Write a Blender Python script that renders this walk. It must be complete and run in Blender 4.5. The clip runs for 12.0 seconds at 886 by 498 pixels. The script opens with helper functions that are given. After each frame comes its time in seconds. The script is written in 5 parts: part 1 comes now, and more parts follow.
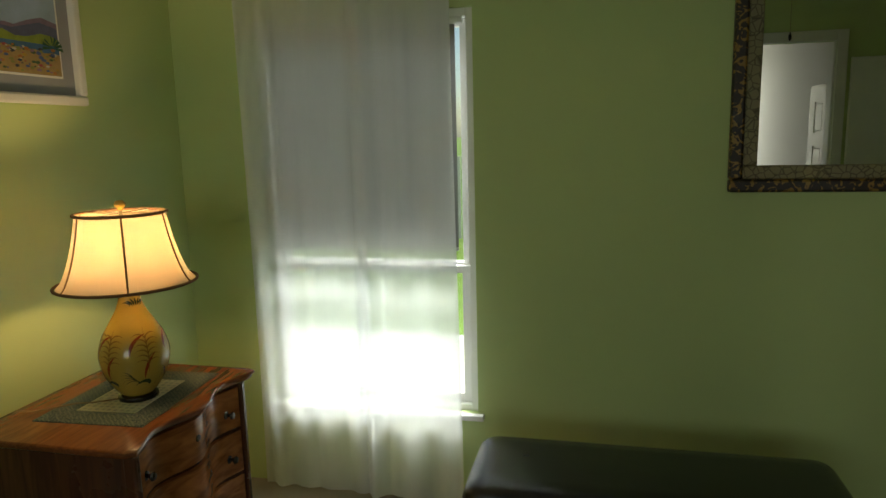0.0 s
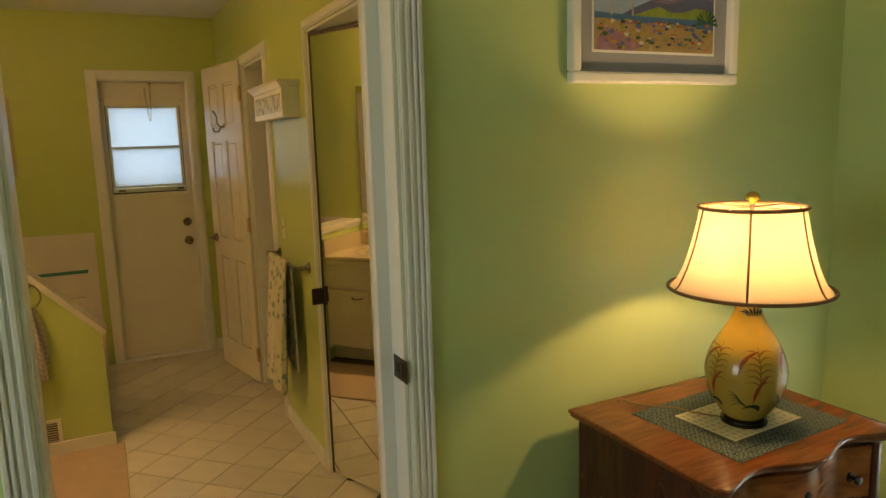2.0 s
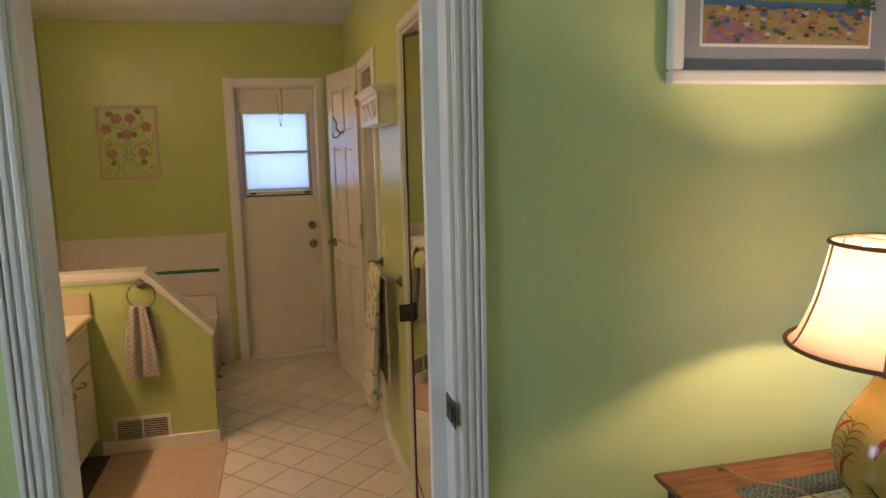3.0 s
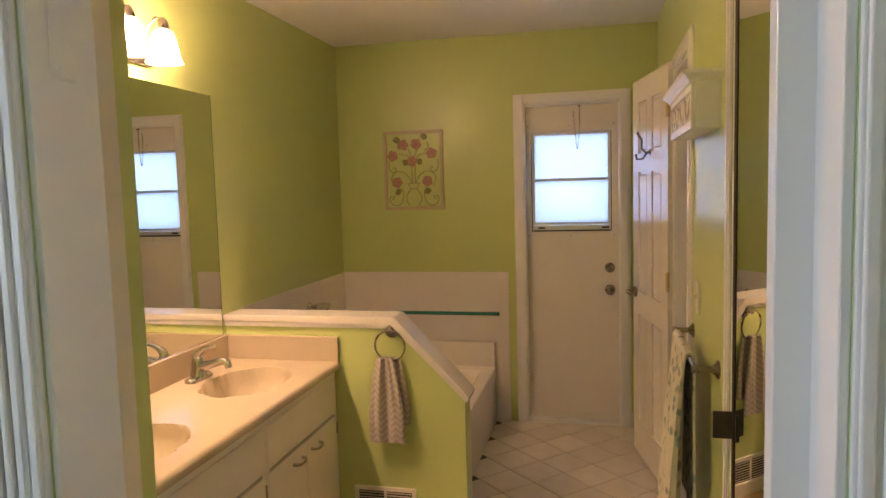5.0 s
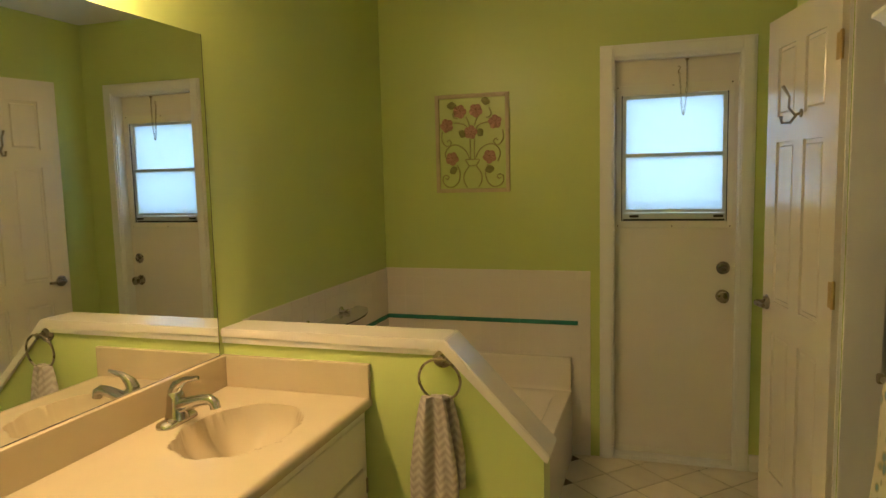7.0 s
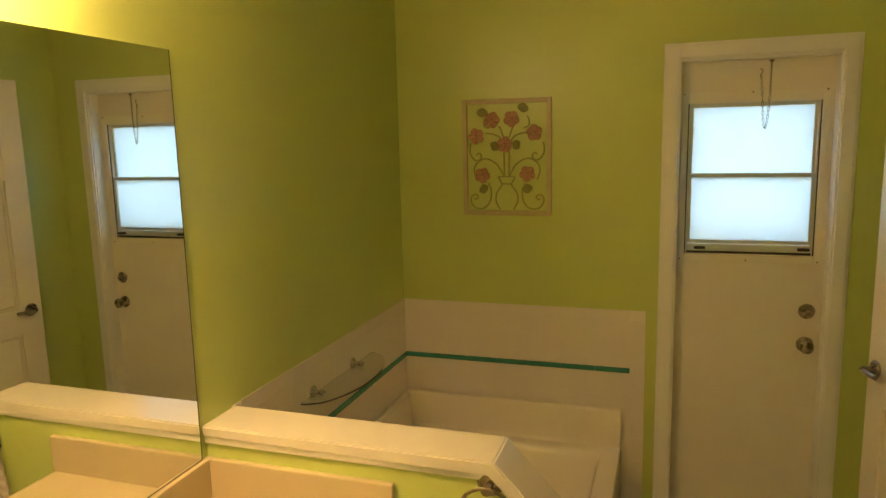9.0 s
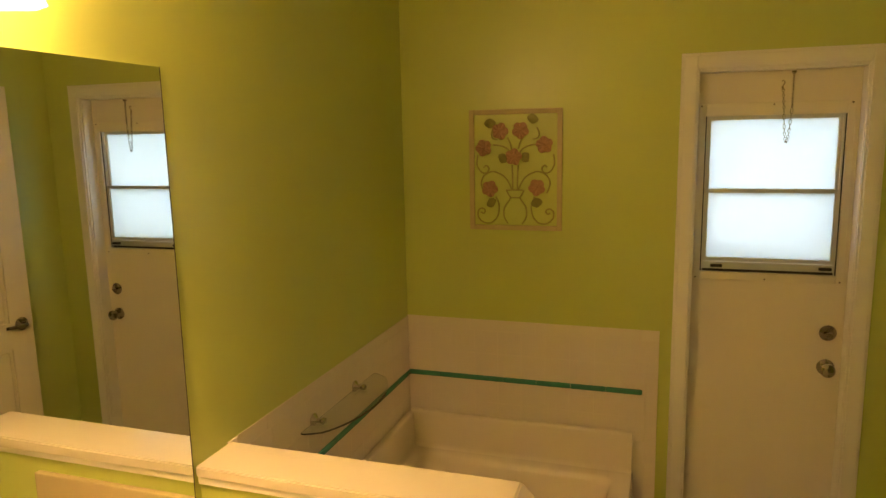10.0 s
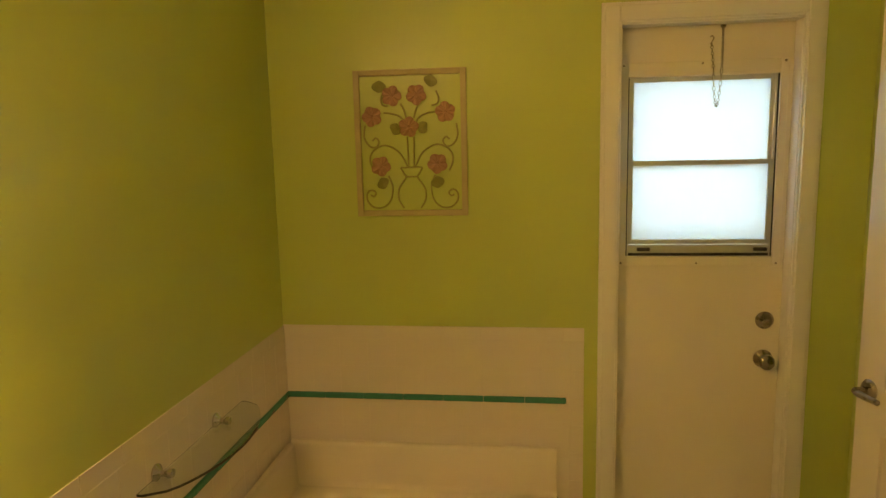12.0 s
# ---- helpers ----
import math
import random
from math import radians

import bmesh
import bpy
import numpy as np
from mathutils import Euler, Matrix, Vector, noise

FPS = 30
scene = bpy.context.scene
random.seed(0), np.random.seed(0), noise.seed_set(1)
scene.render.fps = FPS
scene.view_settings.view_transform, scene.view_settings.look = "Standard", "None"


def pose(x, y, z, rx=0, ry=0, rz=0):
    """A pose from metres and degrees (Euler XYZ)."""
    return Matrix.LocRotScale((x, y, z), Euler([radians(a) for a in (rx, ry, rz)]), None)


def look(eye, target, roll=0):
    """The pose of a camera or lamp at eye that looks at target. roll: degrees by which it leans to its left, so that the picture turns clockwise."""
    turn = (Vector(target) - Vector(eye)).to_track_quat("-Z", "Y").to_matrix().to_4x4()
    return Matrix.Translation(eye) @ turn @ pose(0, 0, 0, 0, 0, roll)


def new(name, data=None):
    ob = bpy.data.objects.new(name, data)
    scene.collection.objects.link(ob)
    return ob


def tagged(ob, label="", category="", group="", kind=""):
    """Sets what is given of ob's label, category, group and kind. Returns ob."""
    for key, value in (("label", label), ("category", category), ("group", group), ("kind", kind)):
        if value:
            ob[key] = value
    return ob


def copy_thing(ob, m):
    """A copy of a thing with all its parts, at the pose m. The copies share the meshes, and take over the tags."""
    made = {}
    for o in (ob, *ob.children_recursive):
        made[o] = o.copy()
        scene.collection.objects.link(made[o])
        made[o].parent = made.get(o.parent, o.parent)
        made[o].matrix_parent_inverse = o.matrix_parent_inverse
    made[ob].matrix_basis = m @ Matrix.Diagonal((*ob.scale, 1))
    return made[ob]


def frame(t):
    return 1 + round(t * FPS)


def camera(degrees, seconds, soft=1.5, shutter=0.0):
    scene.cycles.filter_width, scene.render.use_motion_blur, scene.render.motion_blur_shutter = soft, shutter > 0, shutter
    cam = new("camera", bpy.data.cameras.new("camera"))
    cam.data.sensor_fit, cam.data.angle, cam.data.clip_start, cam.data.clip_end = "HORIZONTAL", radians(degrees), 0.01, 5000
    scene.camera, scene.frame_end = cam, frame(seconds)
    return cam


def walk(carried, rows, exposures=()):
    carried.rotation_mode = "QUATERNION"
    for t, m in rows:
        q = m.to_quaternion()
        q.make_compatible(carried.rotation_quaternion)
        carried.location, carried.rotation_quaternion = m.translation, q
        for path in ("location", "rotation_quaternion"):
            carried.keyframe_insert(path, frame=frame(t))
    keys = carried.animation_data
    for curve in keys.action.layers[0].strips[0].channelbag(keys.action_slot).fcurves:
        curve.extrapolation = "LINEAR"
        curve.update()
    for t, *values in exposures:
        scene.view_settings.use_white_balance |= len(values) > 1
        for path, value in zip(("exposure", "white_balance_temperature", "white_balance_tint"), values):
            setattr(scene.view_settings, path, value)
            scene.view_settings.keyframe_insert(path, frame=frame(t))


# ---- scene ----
cam = camera(65.9, 12.0)
EXPOSURES = [(0.0, 0.15, 7400, 3), (1.0, 0.12, 7400, 5), (1.5, 0.2, 7300, 8), (2.0, 0.9, 8100, 10), (2.5, 1.05, 6000, 24), (4.5, 1.97, 5600, 31), (5.0, 1.66, 5800, 33), (5.5, 1.46, 5750, 15), (7.0, 1.36, 6050, 1), (9.0, 1.46, 7700, 1), (10.5, 1.48, 9800, 13), (12.0, 1.58, 9500, 4)]
PATH = [
    (0, (0.351, 0.262, 1.576), (-0.1, 2.183, 1.246), -1.4),
    (0.5, (0.255, 0.302, 1.58), (-0.589, 2.085, 1.247), -1.6),
    (1, (0.253, 0.375, 1.571), (-0.983, 1.916, 1.261), -1.8),
    (1.5, (0.225, 0.479, 1.559), (-1.333, 1.695, 1.249), -1.7),
    (2, (0.123, 0.579, 1.557), (-1.645, 1.46, 1.243), -1.7),
    (2.5, (0.061, 0.738, 1.572), (-1.817, 1.361, 1.279), -1.6),
    (2.7, (0.046, 0.825, 1.575), (-1.855, 1.371, 1.279), -1.5),
    (4.3, (-0.623, 1.123, 1.553), (-2.613, 1.088, 1.355), -1.5),
    (4.5, (-0.708, 1.153, 1.562), (-2.691, 0.974, 1.377), -1.8),
    (5, (-0.932, 1.105, 1.531), (-2.872, 0.652, 1.356), -1.6),
    (5.5, (-1.14, 1.005, 1.512), (-3.059, 0.47, 1.336), -1.3),
    (6, (-1.352, 0.969, 1.492), (-3.264, 0.413, 1.302), -1.4),
    (6.5, (-1.588, 0.948, 1.497), (-3.493, 0.375, 1.288), -1.3),
    (7, (-1.752, 0.856, 1.493), (-3.646, 0.251, 1.279), -1.4),
    (7.2, (-1.81, 0.797, 1.499), (-3.699, 0.181, 1.273), -1.3),
    (9, (-2.271, 0.587, 1.738), (-4.147, -0.03, 1.426), -1.3),
    (9.5, (-2.354, 0.526, 1.794), (-4.228, -0.091, 1.468), -1.1),
    (10, (-2.387, 0.522, 1.808), (-4.262, -0.093, 1.483), -1.1),
    (10.5, (-2.432, 0.545, 1.807), (-4.309, -0.065, 1.483), -1.2),
    (11, (-2.553, 0.504, 1.771), (-4.437, -0.08, 1.442), -1.2),
    (11.5, (-2.713, 0.404, 1.75), (-4.62, -0.106, 1.426), -1.4),
    (12, (-2.858, 0.331, 1.653), (-4.818, 0.072, 1.35), -1.3),
]
walk(cam, [(t, look(eye, target, roll)) for t, eye, target, roll in PATH], EXPOSURES)

# ---- world and light ----
world = bpy.data.worlds.new("world")
scene.world = world
world.use_nodes = True
wn = world.node_tree
sky = wn.nodes.new("ShaderNodeTexSky")
sky.sky_type, sky.sun_disc = "NISHITA", False
sky.sun_elevation, sky.sun_rotation = radians(51), radians(93)
wn.nodes["Background"].inputs["Strength"].default_value = 0.13
wn.links.new(sky.outputs["Color"], wn.nodes["Background"].inputs["Color"])

sun = new("sun", bpy.data.lights.new("sun", "SUN"))
sun.data.energy, sun.data.angle, sun.data.color = 5.0, radians(0.5), (1, 0.95, 0.86)
sun.matrix_world = look((12.0, -0.6, 15.0), (0, 0, 0))


def lamp(name, kind, place, watts, colour, radius=0.03, target=None, size=(1, 1)):
    data = bpy.data.lights.new(name, kind)
    ob = new(name, data)
    data.energy, data.color = watts, colour
    if kind == "AREA":
        data.shape, data.size, data.size_y = "RECTANGLE", size[0], size[1]
        ob.matrix_world = look(place, target)
    else:
        data.shadow_soft_size = radius
        ob.location = place
    return ob


BE = 2.35                              # east wall of the bedroom
WARM = (1.0, 0.65, 0.32)
lamp("table_lamp_bulb", "POINT", (-1.245, 2.27, 1.222), 7.8, WARM, 0.03)
for bx in (-3.23, -3.04, -2.85):
    lamp("vanity_bulb", "POINT", (bx, -0.475, 2.105), 12.6, (1.0, 0.625, 0.315), 0.03)
lamp("window_daylight", "AREA", (-0.70, 4.9, 3.7), 460.0, (0.86, 0.92, 1.0), target=(-0.70, 2.6, 0.5), size=(2.6, 1.8))
lamp("door_daylight", "AREA", (-5.45, 0.917, 1.58), 1.3, (0.66, 0.80, 1.0), target=(0, 0.917, 1.58), size=(0.48, 0.55))
# fill lamp added behind the walker; no window is known there
lamp("south_fill", "AREA", (-0.2, -2.5, 1.45), 15.0, (0.80, 0.88, 1.0), target=(-0.2, 0, 1.45), size=(1.4, 1.1))
# lamp added to brighten the hall in the mirror; its source is unseen
lamp("hall_fill", "AREA", (1.6, -2.3, 1.5), 6.0, (0.95, 0.97, 1.0), target=(1.6, 1, 1.5), size=(0.5, 1.4))


# ---- materials ----
def mat(name, base, rough=0.5, metal=0.0, var=0.08, scale=6.0, bump=0.05, grain=120.0, spec=0.5, wear=0.1):
    m = bpy.data.materials.new(name)
    m.use_nodes = True
    t = m.node_tree
    b = t.nodes["Principled BSDF"]
    co = t.nodes.new("ShaderNodeTexCoord")
    big = t.nodes.new("ShaderNodeTexNoise")
    big.inputs["Scale"].default_value, big.inputs["Detail"].default_value = scale, 6
    fine = t.nodes.new("ShaderNodeTexNoise")
    fine.inputs["Scale"].default_value, fine.inputs["Detail"].default_value = grain, 4
    t.links.new(co.outputs["Object"], big.inputs["Vector"])
    t.links.new(co.outputs["Object"], fine.inputs["Vector"])
    mix = t.nodes.new("ShaderNodeMix")
    mix.data_type = "RGBA"
    mix.inputs[6].default_value = (*[c * (1 - var) for c in base], 1)
    mix.inputs[7].default_value = (*[min(1, c * (1 + var)) for c in base], 1)
    t.links.new(big.outputs["Fac"], mix.inputs["Factor"])
    t.links.new(mix.outputs[2], b.inputs["Base Color"])
    rr = t.nodes.new("ShaderNodeMapRange")
    rr.inputs["To Min"].default_value, rr.inputs["To Max"].default_value = max(0.02, rough - wear), min(1, rough + wear)
    t.links.new(big.outputs["Fac"], rr.inputs["Value"])
    t.links.new(rr.outputs["Result"], b.inputs["Roughness"])
    b.inputs["Metallic"].default_value = metal
    b.inputs["Specular IOR Level"].default_value = spec
    if bump:
        bp = t.nodes.new("ShaderNodeBump")
        bp.inputs["Strength"].default_value, bp.inputs["Distance"].default_value = bump, 0.002
        t.links.new(fine.outputs["Fac"], bp.inputs["Height"])
        t.links.new(bp.outputs["Normal"], b.inputs["Normal"])
    return m


def node(m, kind):
    return m.node_tree.nodes.new(kind)


def link(m, a, b):
    m.node_tree.links.new(a, b)


def shader(m):
    return m.node_tree.nodes["Principled BSDF"]


GREEN = mat("lime_wall_paint", (0.50, 0.58, 0.20), 0.30, var=0.05, scale=1.3, bump=0.04, grain=200, wear=0.02, spec=0.4)
SAGE = mat("green_bedroom_paint", (0.50, 0.605, 0.275), 0.6, var=0.05, scale=1.3, bump=0.12, grain=260, wear=0.04)
WHITE = mat("white_trim_paint", (0.78, 0.77, 0.75), 0.33, var=0.04, scale=5, bump=0.04, grain=90)
DOORWHITE = mat("white_door_paint", (0.77, 0.72, 0.64), 0.17, var=0.04, scale=4, bump=0.05, grain=70, wear=0.05)
CEIL = mat("ceiling_paint", (0.84, 0.82, 0.78), 0.8, var=0.03, scale=2, bump=0.3, grain=160)
HALL = mat("hall_white_paint", (0.80, 0.79, 0.76), 0.6, var=0.02, scale=2, bump=0.05)
CAPW = mat("cream_gloss_cap", (0.69, 0.645, 0.575), 0.16, var=0.03, scale=5, bump=0.02, wear=0.04)
CAB = mat("cream_cabinet_paint", (0.74, 0.70, 0.60), 0.38, var=0.04, scale=5, bump=0.05)
MARBLE = mat("cultured_marble", (0.51, 0.425, 0.285), 0.14, var=0.05, scale=7, bump=0.0, wear=0.05)
TUB = mat("white_acrylic", (0.80, 0.74, 0.66), 0.14, var=0.02, scale=3, bump=0.0, wear=0.03)
TILE = mat("glazed_wall_tile", (0.76, 0.70, 0.65), 0.12, var=0.03, scale=2, bump=0.02, grain=14, wear=0.04)
GROUT = mat("wall_grout", (0.75, 0.695, 0.64), 0.6, var=0.03, scale=30)
TEAL = mat("teal_liner_tile", (0.045, 0.22, 0.17), 0.14, var=0.12, scale=25, bump=0.02)
FTILE = mat("floor_tile_glaze", (0.68, 0.62, 0.51), 0.3, var=0.14, scale=9, bump=0.06, grain=60)
FGROUT = mat("floor_grout", (0.11, 0.085, 0.06), 0.9, var=0.2, scale=25, bump=0.3)
CARPET = mat("beige_carpet", (0.50, 0.37, 0.26), 0.95, var=0.1, scale=14, bump=0.9, grain=420, spec=0.1)
BEDFLOOR = mat("bedroom_carpet", (0.36, 0.31, 0.24), 0.95, var=0.12, scale=9, bump=0.9, grain=380, spec=0.1)
CHROME = mat("chrome", (0.56, 0.54, 0.52), 0.14, 1.0, var=0.04, scale=20, bump=0.0, wear=0.06)
NICKEL = mat("brushed_nickel", (0.30, 0.26, 0.21), 0.28, 1.0, var=0.08, scale=30, bump=0.03, wear=0.08)
BRASSY = mat("aged_steel", (0.34, 0.28, 0.20), 0.36, 1.0, var=0.2, scale=40, bump=0.05)
STEELGAP = mat("dark_plate_and_gap", (0.085, 0.07, 0.052), 0.42, 0.85, var=0.25, scale=50, bump=0.05)
BRASS = mat("worn_brass", (0.50, 0.36, 0.17), 0.4, 0.8, var=0.2, scale=40)
ALU = mat("aluminium_frame", (0.62, 0.62, 0.60), 0.35, 0.7, var=0.06, scale=20, bump=0.03)
BLACK = mat("black_leather", (0.012, 0.012, 0.013), 0.24, var=0.2, scale=8, bump=0.35, grain=330, wear=0.08)
# near-black for painted shade in gaps, also for latches, mirror and glass edges
DARKGAP = mat("near_black", (0.03, 0.028, 0.025), 0.7)
GREYSHADE = mat("grey_shade_cloth", (0.5, 0.5, 0.5), 0.9)
GRASS = mat("lawn_grass", (0.16, 0.26, 0.05), 0.9, var=0.4, scale=3, bump=0.8, grain=60)
CONCRETE = mat("pale_concrete", (0.50, 0.49, 0.46), 0.9, var=0.12, scale=3, bump=0.3)
FENCE = mat("grey_fence_paint", (0.45, 0.44, 0.42), 0.8, var=0.1, scale=4)


def wood(name, dark, light, rough=0.28, stretch=(1, 9, 9)):
    m = mat(name, dark, rough, bump=0.05, grain=180, wear=0.08)
    co, mp = node(m, "ShaderNodeTexCoord"), node(m, "ShaderNodeMapping")
    mp.inputs["Scale"].default_value = stretch
    nz, rp = node(m, "ShaderNodeTexNoise"), node(m, "ShaderNodeValToRGB")
    nz.inputs["Scale"].default_value, nz.inputs["Detail"].default_value, nz.inputs["Distortion"].default_value = 5.0, 8, 0.8
    rp.color_ramp.elements[0].position, rp.color_ramp.elements[1].position = 0.36, 0.66
    rp.color_ramp.elements[0].color, rp.color_ramp.elements[1].color = (*dark, 1), (*light, 1)
    link(m, co.outputs["Object"], mp.inputs["Vector"])
    link(m, mp.outputs["Vector"], nz.inputs["Vector"])
    link(m, nz.outputs["Fac"], rp.inputs["Fac"])
    link(m, rp.outputs["Color"], shader(m).inputs["Base Color"])
    return m


# one mahogany in unequal tones: top and drawers raised as if lit, sides darkened
MAHOG = wood("mahogany_lit_top", (0.12, 0.037, 0.013), (0.205, 0.066, 0.022), 0.2, (9, 1, 9))
MAHOGV = wood("mahogany_shaded", (0.045, 0.014, 0.007), (0.088, 0.028, 0.012), 0.26, (9, 9, 1))
DRAWERW = wood("figured_veneer_lit", (0.22, 0.066, 0.022), (0.44, 0.155, 0.048), 0.22, (3, 1.2, 5))


def sheer(name, colour, see, rough=1.0):
    m = bpy.data.materials.new(name)
    m.use_nodes = True
    t = m.node_tree
    out = t.nodes["Material Output"]
    t.nodes.remove(t.nodes["Principled BSDF"])
    co, wv = node(m, "ShaderNodeTexCoord"), node(m, "ShaderNodeTexNoise")
    mp = node(m, "ShaderNodeMapping")
    mp.inputs["Scale"].default_value = (60, 60, 4)
    wv.inputs["Scale"].default_value = 3.0
    mr = node(m, "ShaderNodeMapRange")
    mr.inputs["To Min"].default_value, mr.inputs["To Max"].default_value = 1 - see - 0.015, 1 - see + 0.015
    tp, tl, df, a, b = (node(m, k) for k in ("ShaderNodeBsdfTransparent", "ShaderNodeBsdfTranslucent", "ShaderNodeBsdfDiffuse", "ShaderNodeMixShader", "ShaderNodeMixShader"))
    tl.inputs["Color"].default_value = df.inputs["Color"].default_value = (*colour, 1)
    a.inputs["Fac"].default_value = 0.5
    link(m, co.outputs["Object"], mp.inputs["Vector"])
    link(m, mp.outputs["Vector"], wv.inputs["Vector"])
    link(m, wv.outputs["Fac"], mr.inputs["Value"])
    link(m, tl.outputs["BSDF"], a.inputs[1])
    link(m, df.outputs["BSDF"], a.inputs[2])
    link(m, mr.outputs["Result"], b.inputs["Fac"])
    link(m, tp.outputs["BSDF"], b.inputs[1])
    link(m, a.outputs["Shader"], b.inputs[2])
    link(m, b.outputs["Shader"], out.inputs["Surface"])
    return m


SHEER = sheer("sheer_white_voile", (0.88, 0.89, 0.90), 0.24)
SHADECLOTH = sheer("lampshade_silk", (0.56, 0.44, 0.31), 0.0)
BLIND = sheer("grey_roller_cloth", (0.25, 0.25, 0.245), 0.02)
FROST = sheer("frosted_pane", (0.80, 0.88, 0.98), 0.0)
OPAL = sheer("opal_glass", (0.95, 0.90, 0.80), 0.26)

ETCHED = mat("etched_glass", (0.46, 0.45, 0.38), 0.28, var=0.14, scale=30, bump=0.3, grain=90)
MIRROR = mat("mirror_silver", (0.86, 0.88, 0.85), 0.0, 1.0, var=0.0, bump=0.0, wear=0.0)
GLASS = mat("clear_glass", (0.9, 0.97, 0.95), 0.0, var=0.0, bump=0.0, wear=0.0)
shader(GLASS).inputs["Transmission Weight"].default_value = 1.0
shader(GLASS).inputs["IOR"].default_value = 1.45


# ---- mesh helpers ----
def empty(name, place=(0, 0, 0), label="", category="", group="", kind="", turn=0.0):
    ob = new(name)
    ob.empty_display_size = 0.1
    ob.matrix_world = pose(*place, 0, 0, turn)
    return tagged(ob, label, category, group, kind)


def smooth_mesh(bm, name, material, smooth=None):
    bmesh.ops.recalc_face_normals(bm, faces=bm.faces)
    me = bpy.data.meshes.new(name)
    bm.to_mesh(me)
    bm.free()
    me.materials.append(material)
    if smooth is not None:
        me.shade_smooth()
        me.set_sharp_from_angle(angle=radians(smooth))
    return me


def part(name, bm, material, parent=None, label="", smooth=None):
    """One mesh object, in the parent's own space."""
    ob = new(name, smooth_mesh(bm, name, material, smooth))
    if parent:
        ob.parent = parent
    return tagged(ob, label)


def box(x0, x1, y0, y1, z0, z1, bevel=0.0, seg=2, into=None):
    bm = into or bmesh.new()
    got = bmesh.ops.create_cube(bm, size=1.0, matrix=Matrix.LocRotScale(((x0 + x1) / 2, (y0 + y1) / 2, (z0 + z1) / 2), None, (abs(x1 - x0), abs(y1 - y0), abs(z1 - z0))))
    if bevel:
        edges = {e for v in got["verts"] for e in v.link_edges}
        bmesh.ops.bevel(bm, geom=list(edges), offset=bevel, segments=seg, affect="EDGES", profile=0.5)
    return bm


def boxes(rows, bevel=0.0):
    bm = bmesh.new()
    for r in rows:
        box(*r, bevel=bevel, into=bm)
    return bm


def loft(rings, caps=True, closed=True, into=None):
    """Quads between rings of the same number of points."""
    bm = into or bmesh.new()
    vs = [[bm.verts.new(p) for p in ring] for ring in rings]
    n = len(vs[0])
    for a, b in zip(vs, vs[1:]):
        for i in range(n if closed else n - 1):
            j = (i + 1) % n
            bm.faces.new((a[i], a[j], b[j], b[i]))
    if caps and closed:
        bm.faces.new(vs[0][::-1])
        bm.faces.new(vs[-1])
    return bm


def lathe(profile, seg=32, m=None, into=None, caps=True):
    m = m or Matrix()
    rings = [[m @ Vector((r * math.cos(2 * math.pi * i / seg), r * math.sin(2 * math.pi * i / seg), z)) for i in range(seg)] for r, z in profile]
    return loft(rings, caps, True, into)


def tube(points, r, seg=10, into=None, closed=False):
    pts = [Vector(p) for p in points]
    rings, up = [], None
    for i, p in enumerate(pts):
        a, b = (pts[i - 1], pts[(i + 1) % len(pts)]) if closed else (pts[max(i - 1, 0)], pts[min(i + 1, len(pts) - 1)])
        d = (b - a).normalized()
        if up is None:
            up = d.orthogonal().normalized()
        up = (up - d * up.dot(d)).normalized()
        side = d.cross(up)
        rr = r[i] if isinstance(r, (list, tuple)) else r
        rings.append([p + rr * (up * math.cos(2 * math.pi * k / seg) + side * math.sin(2 * math.pi * k / seg)) for k in range(seg)])
    if closed:
        rings.append(rings[0])
        bm = loft(rings, False, True, into)
        bmesh.ops.remove_doubles(bm, verts=bm.verts, dist=1e-6)
        return bm
    return loft(rings, True, True, into)


def arc(c, r, a0, a1, n, plane="yz"):
    out = []
    for i in range(n + 1):
        a = radians(a0 + (a1 - a0) * i / n)
        u, v = r * math.cos(a), r * math.sin(a)
        out.append({"yz": (c[0], c[1] + u, c[2] + v), "xz": (c[0] + u, c[1], c[2] + v), "xy": (c[0] + u, c[1] + v, c[2])}[plane])
    return out


def rrect(x0, x1, y0, y1, z, r, n=6):
    pts = []
    for cx, cy, a0 in ((x1 - r, y1 - r, 0), (x0 + r, y1 - r, 90), (x0 + r, y0 + r, 180), (x1 - r, y0 + r, 270)):
        for i in range(n + 1):
            a = radians(a0 + 90 * i / n)
            pts.append((cx + r * math.cos(a), cy + r * math.sin(a), z))
    return pts


def wall(name, label, rows, material):
    """A wall with its openings left out, of square blocks in one mesh."""
    ob = part(name, boxes(rows), material)
    return tagged(ob, label, "wall", kind="structure")


def strip(name, label, rows, material=None, bevel=0.004, category="trim"):
    return tagged(part(name, boxes(rows, bevel), material or WHITE), label, category, kind="structure")


# ---- the shell ----
XB, XE, XR = -5.30, -1.79, -1.67      # tub-side wall, both faces of the wall with the pocket door
YL, YR, YW = -0.615, 1.44, 3.28       # vanity wall, towel wall, bedroom window wall
H = 2.49
ZB = -0.17                             # the bedroom floor lies a low step down
DL, DR, DH = 0.39, 1.345, 2.05         # bathroom doorway
BS = -2.4                             # wall behind the walker

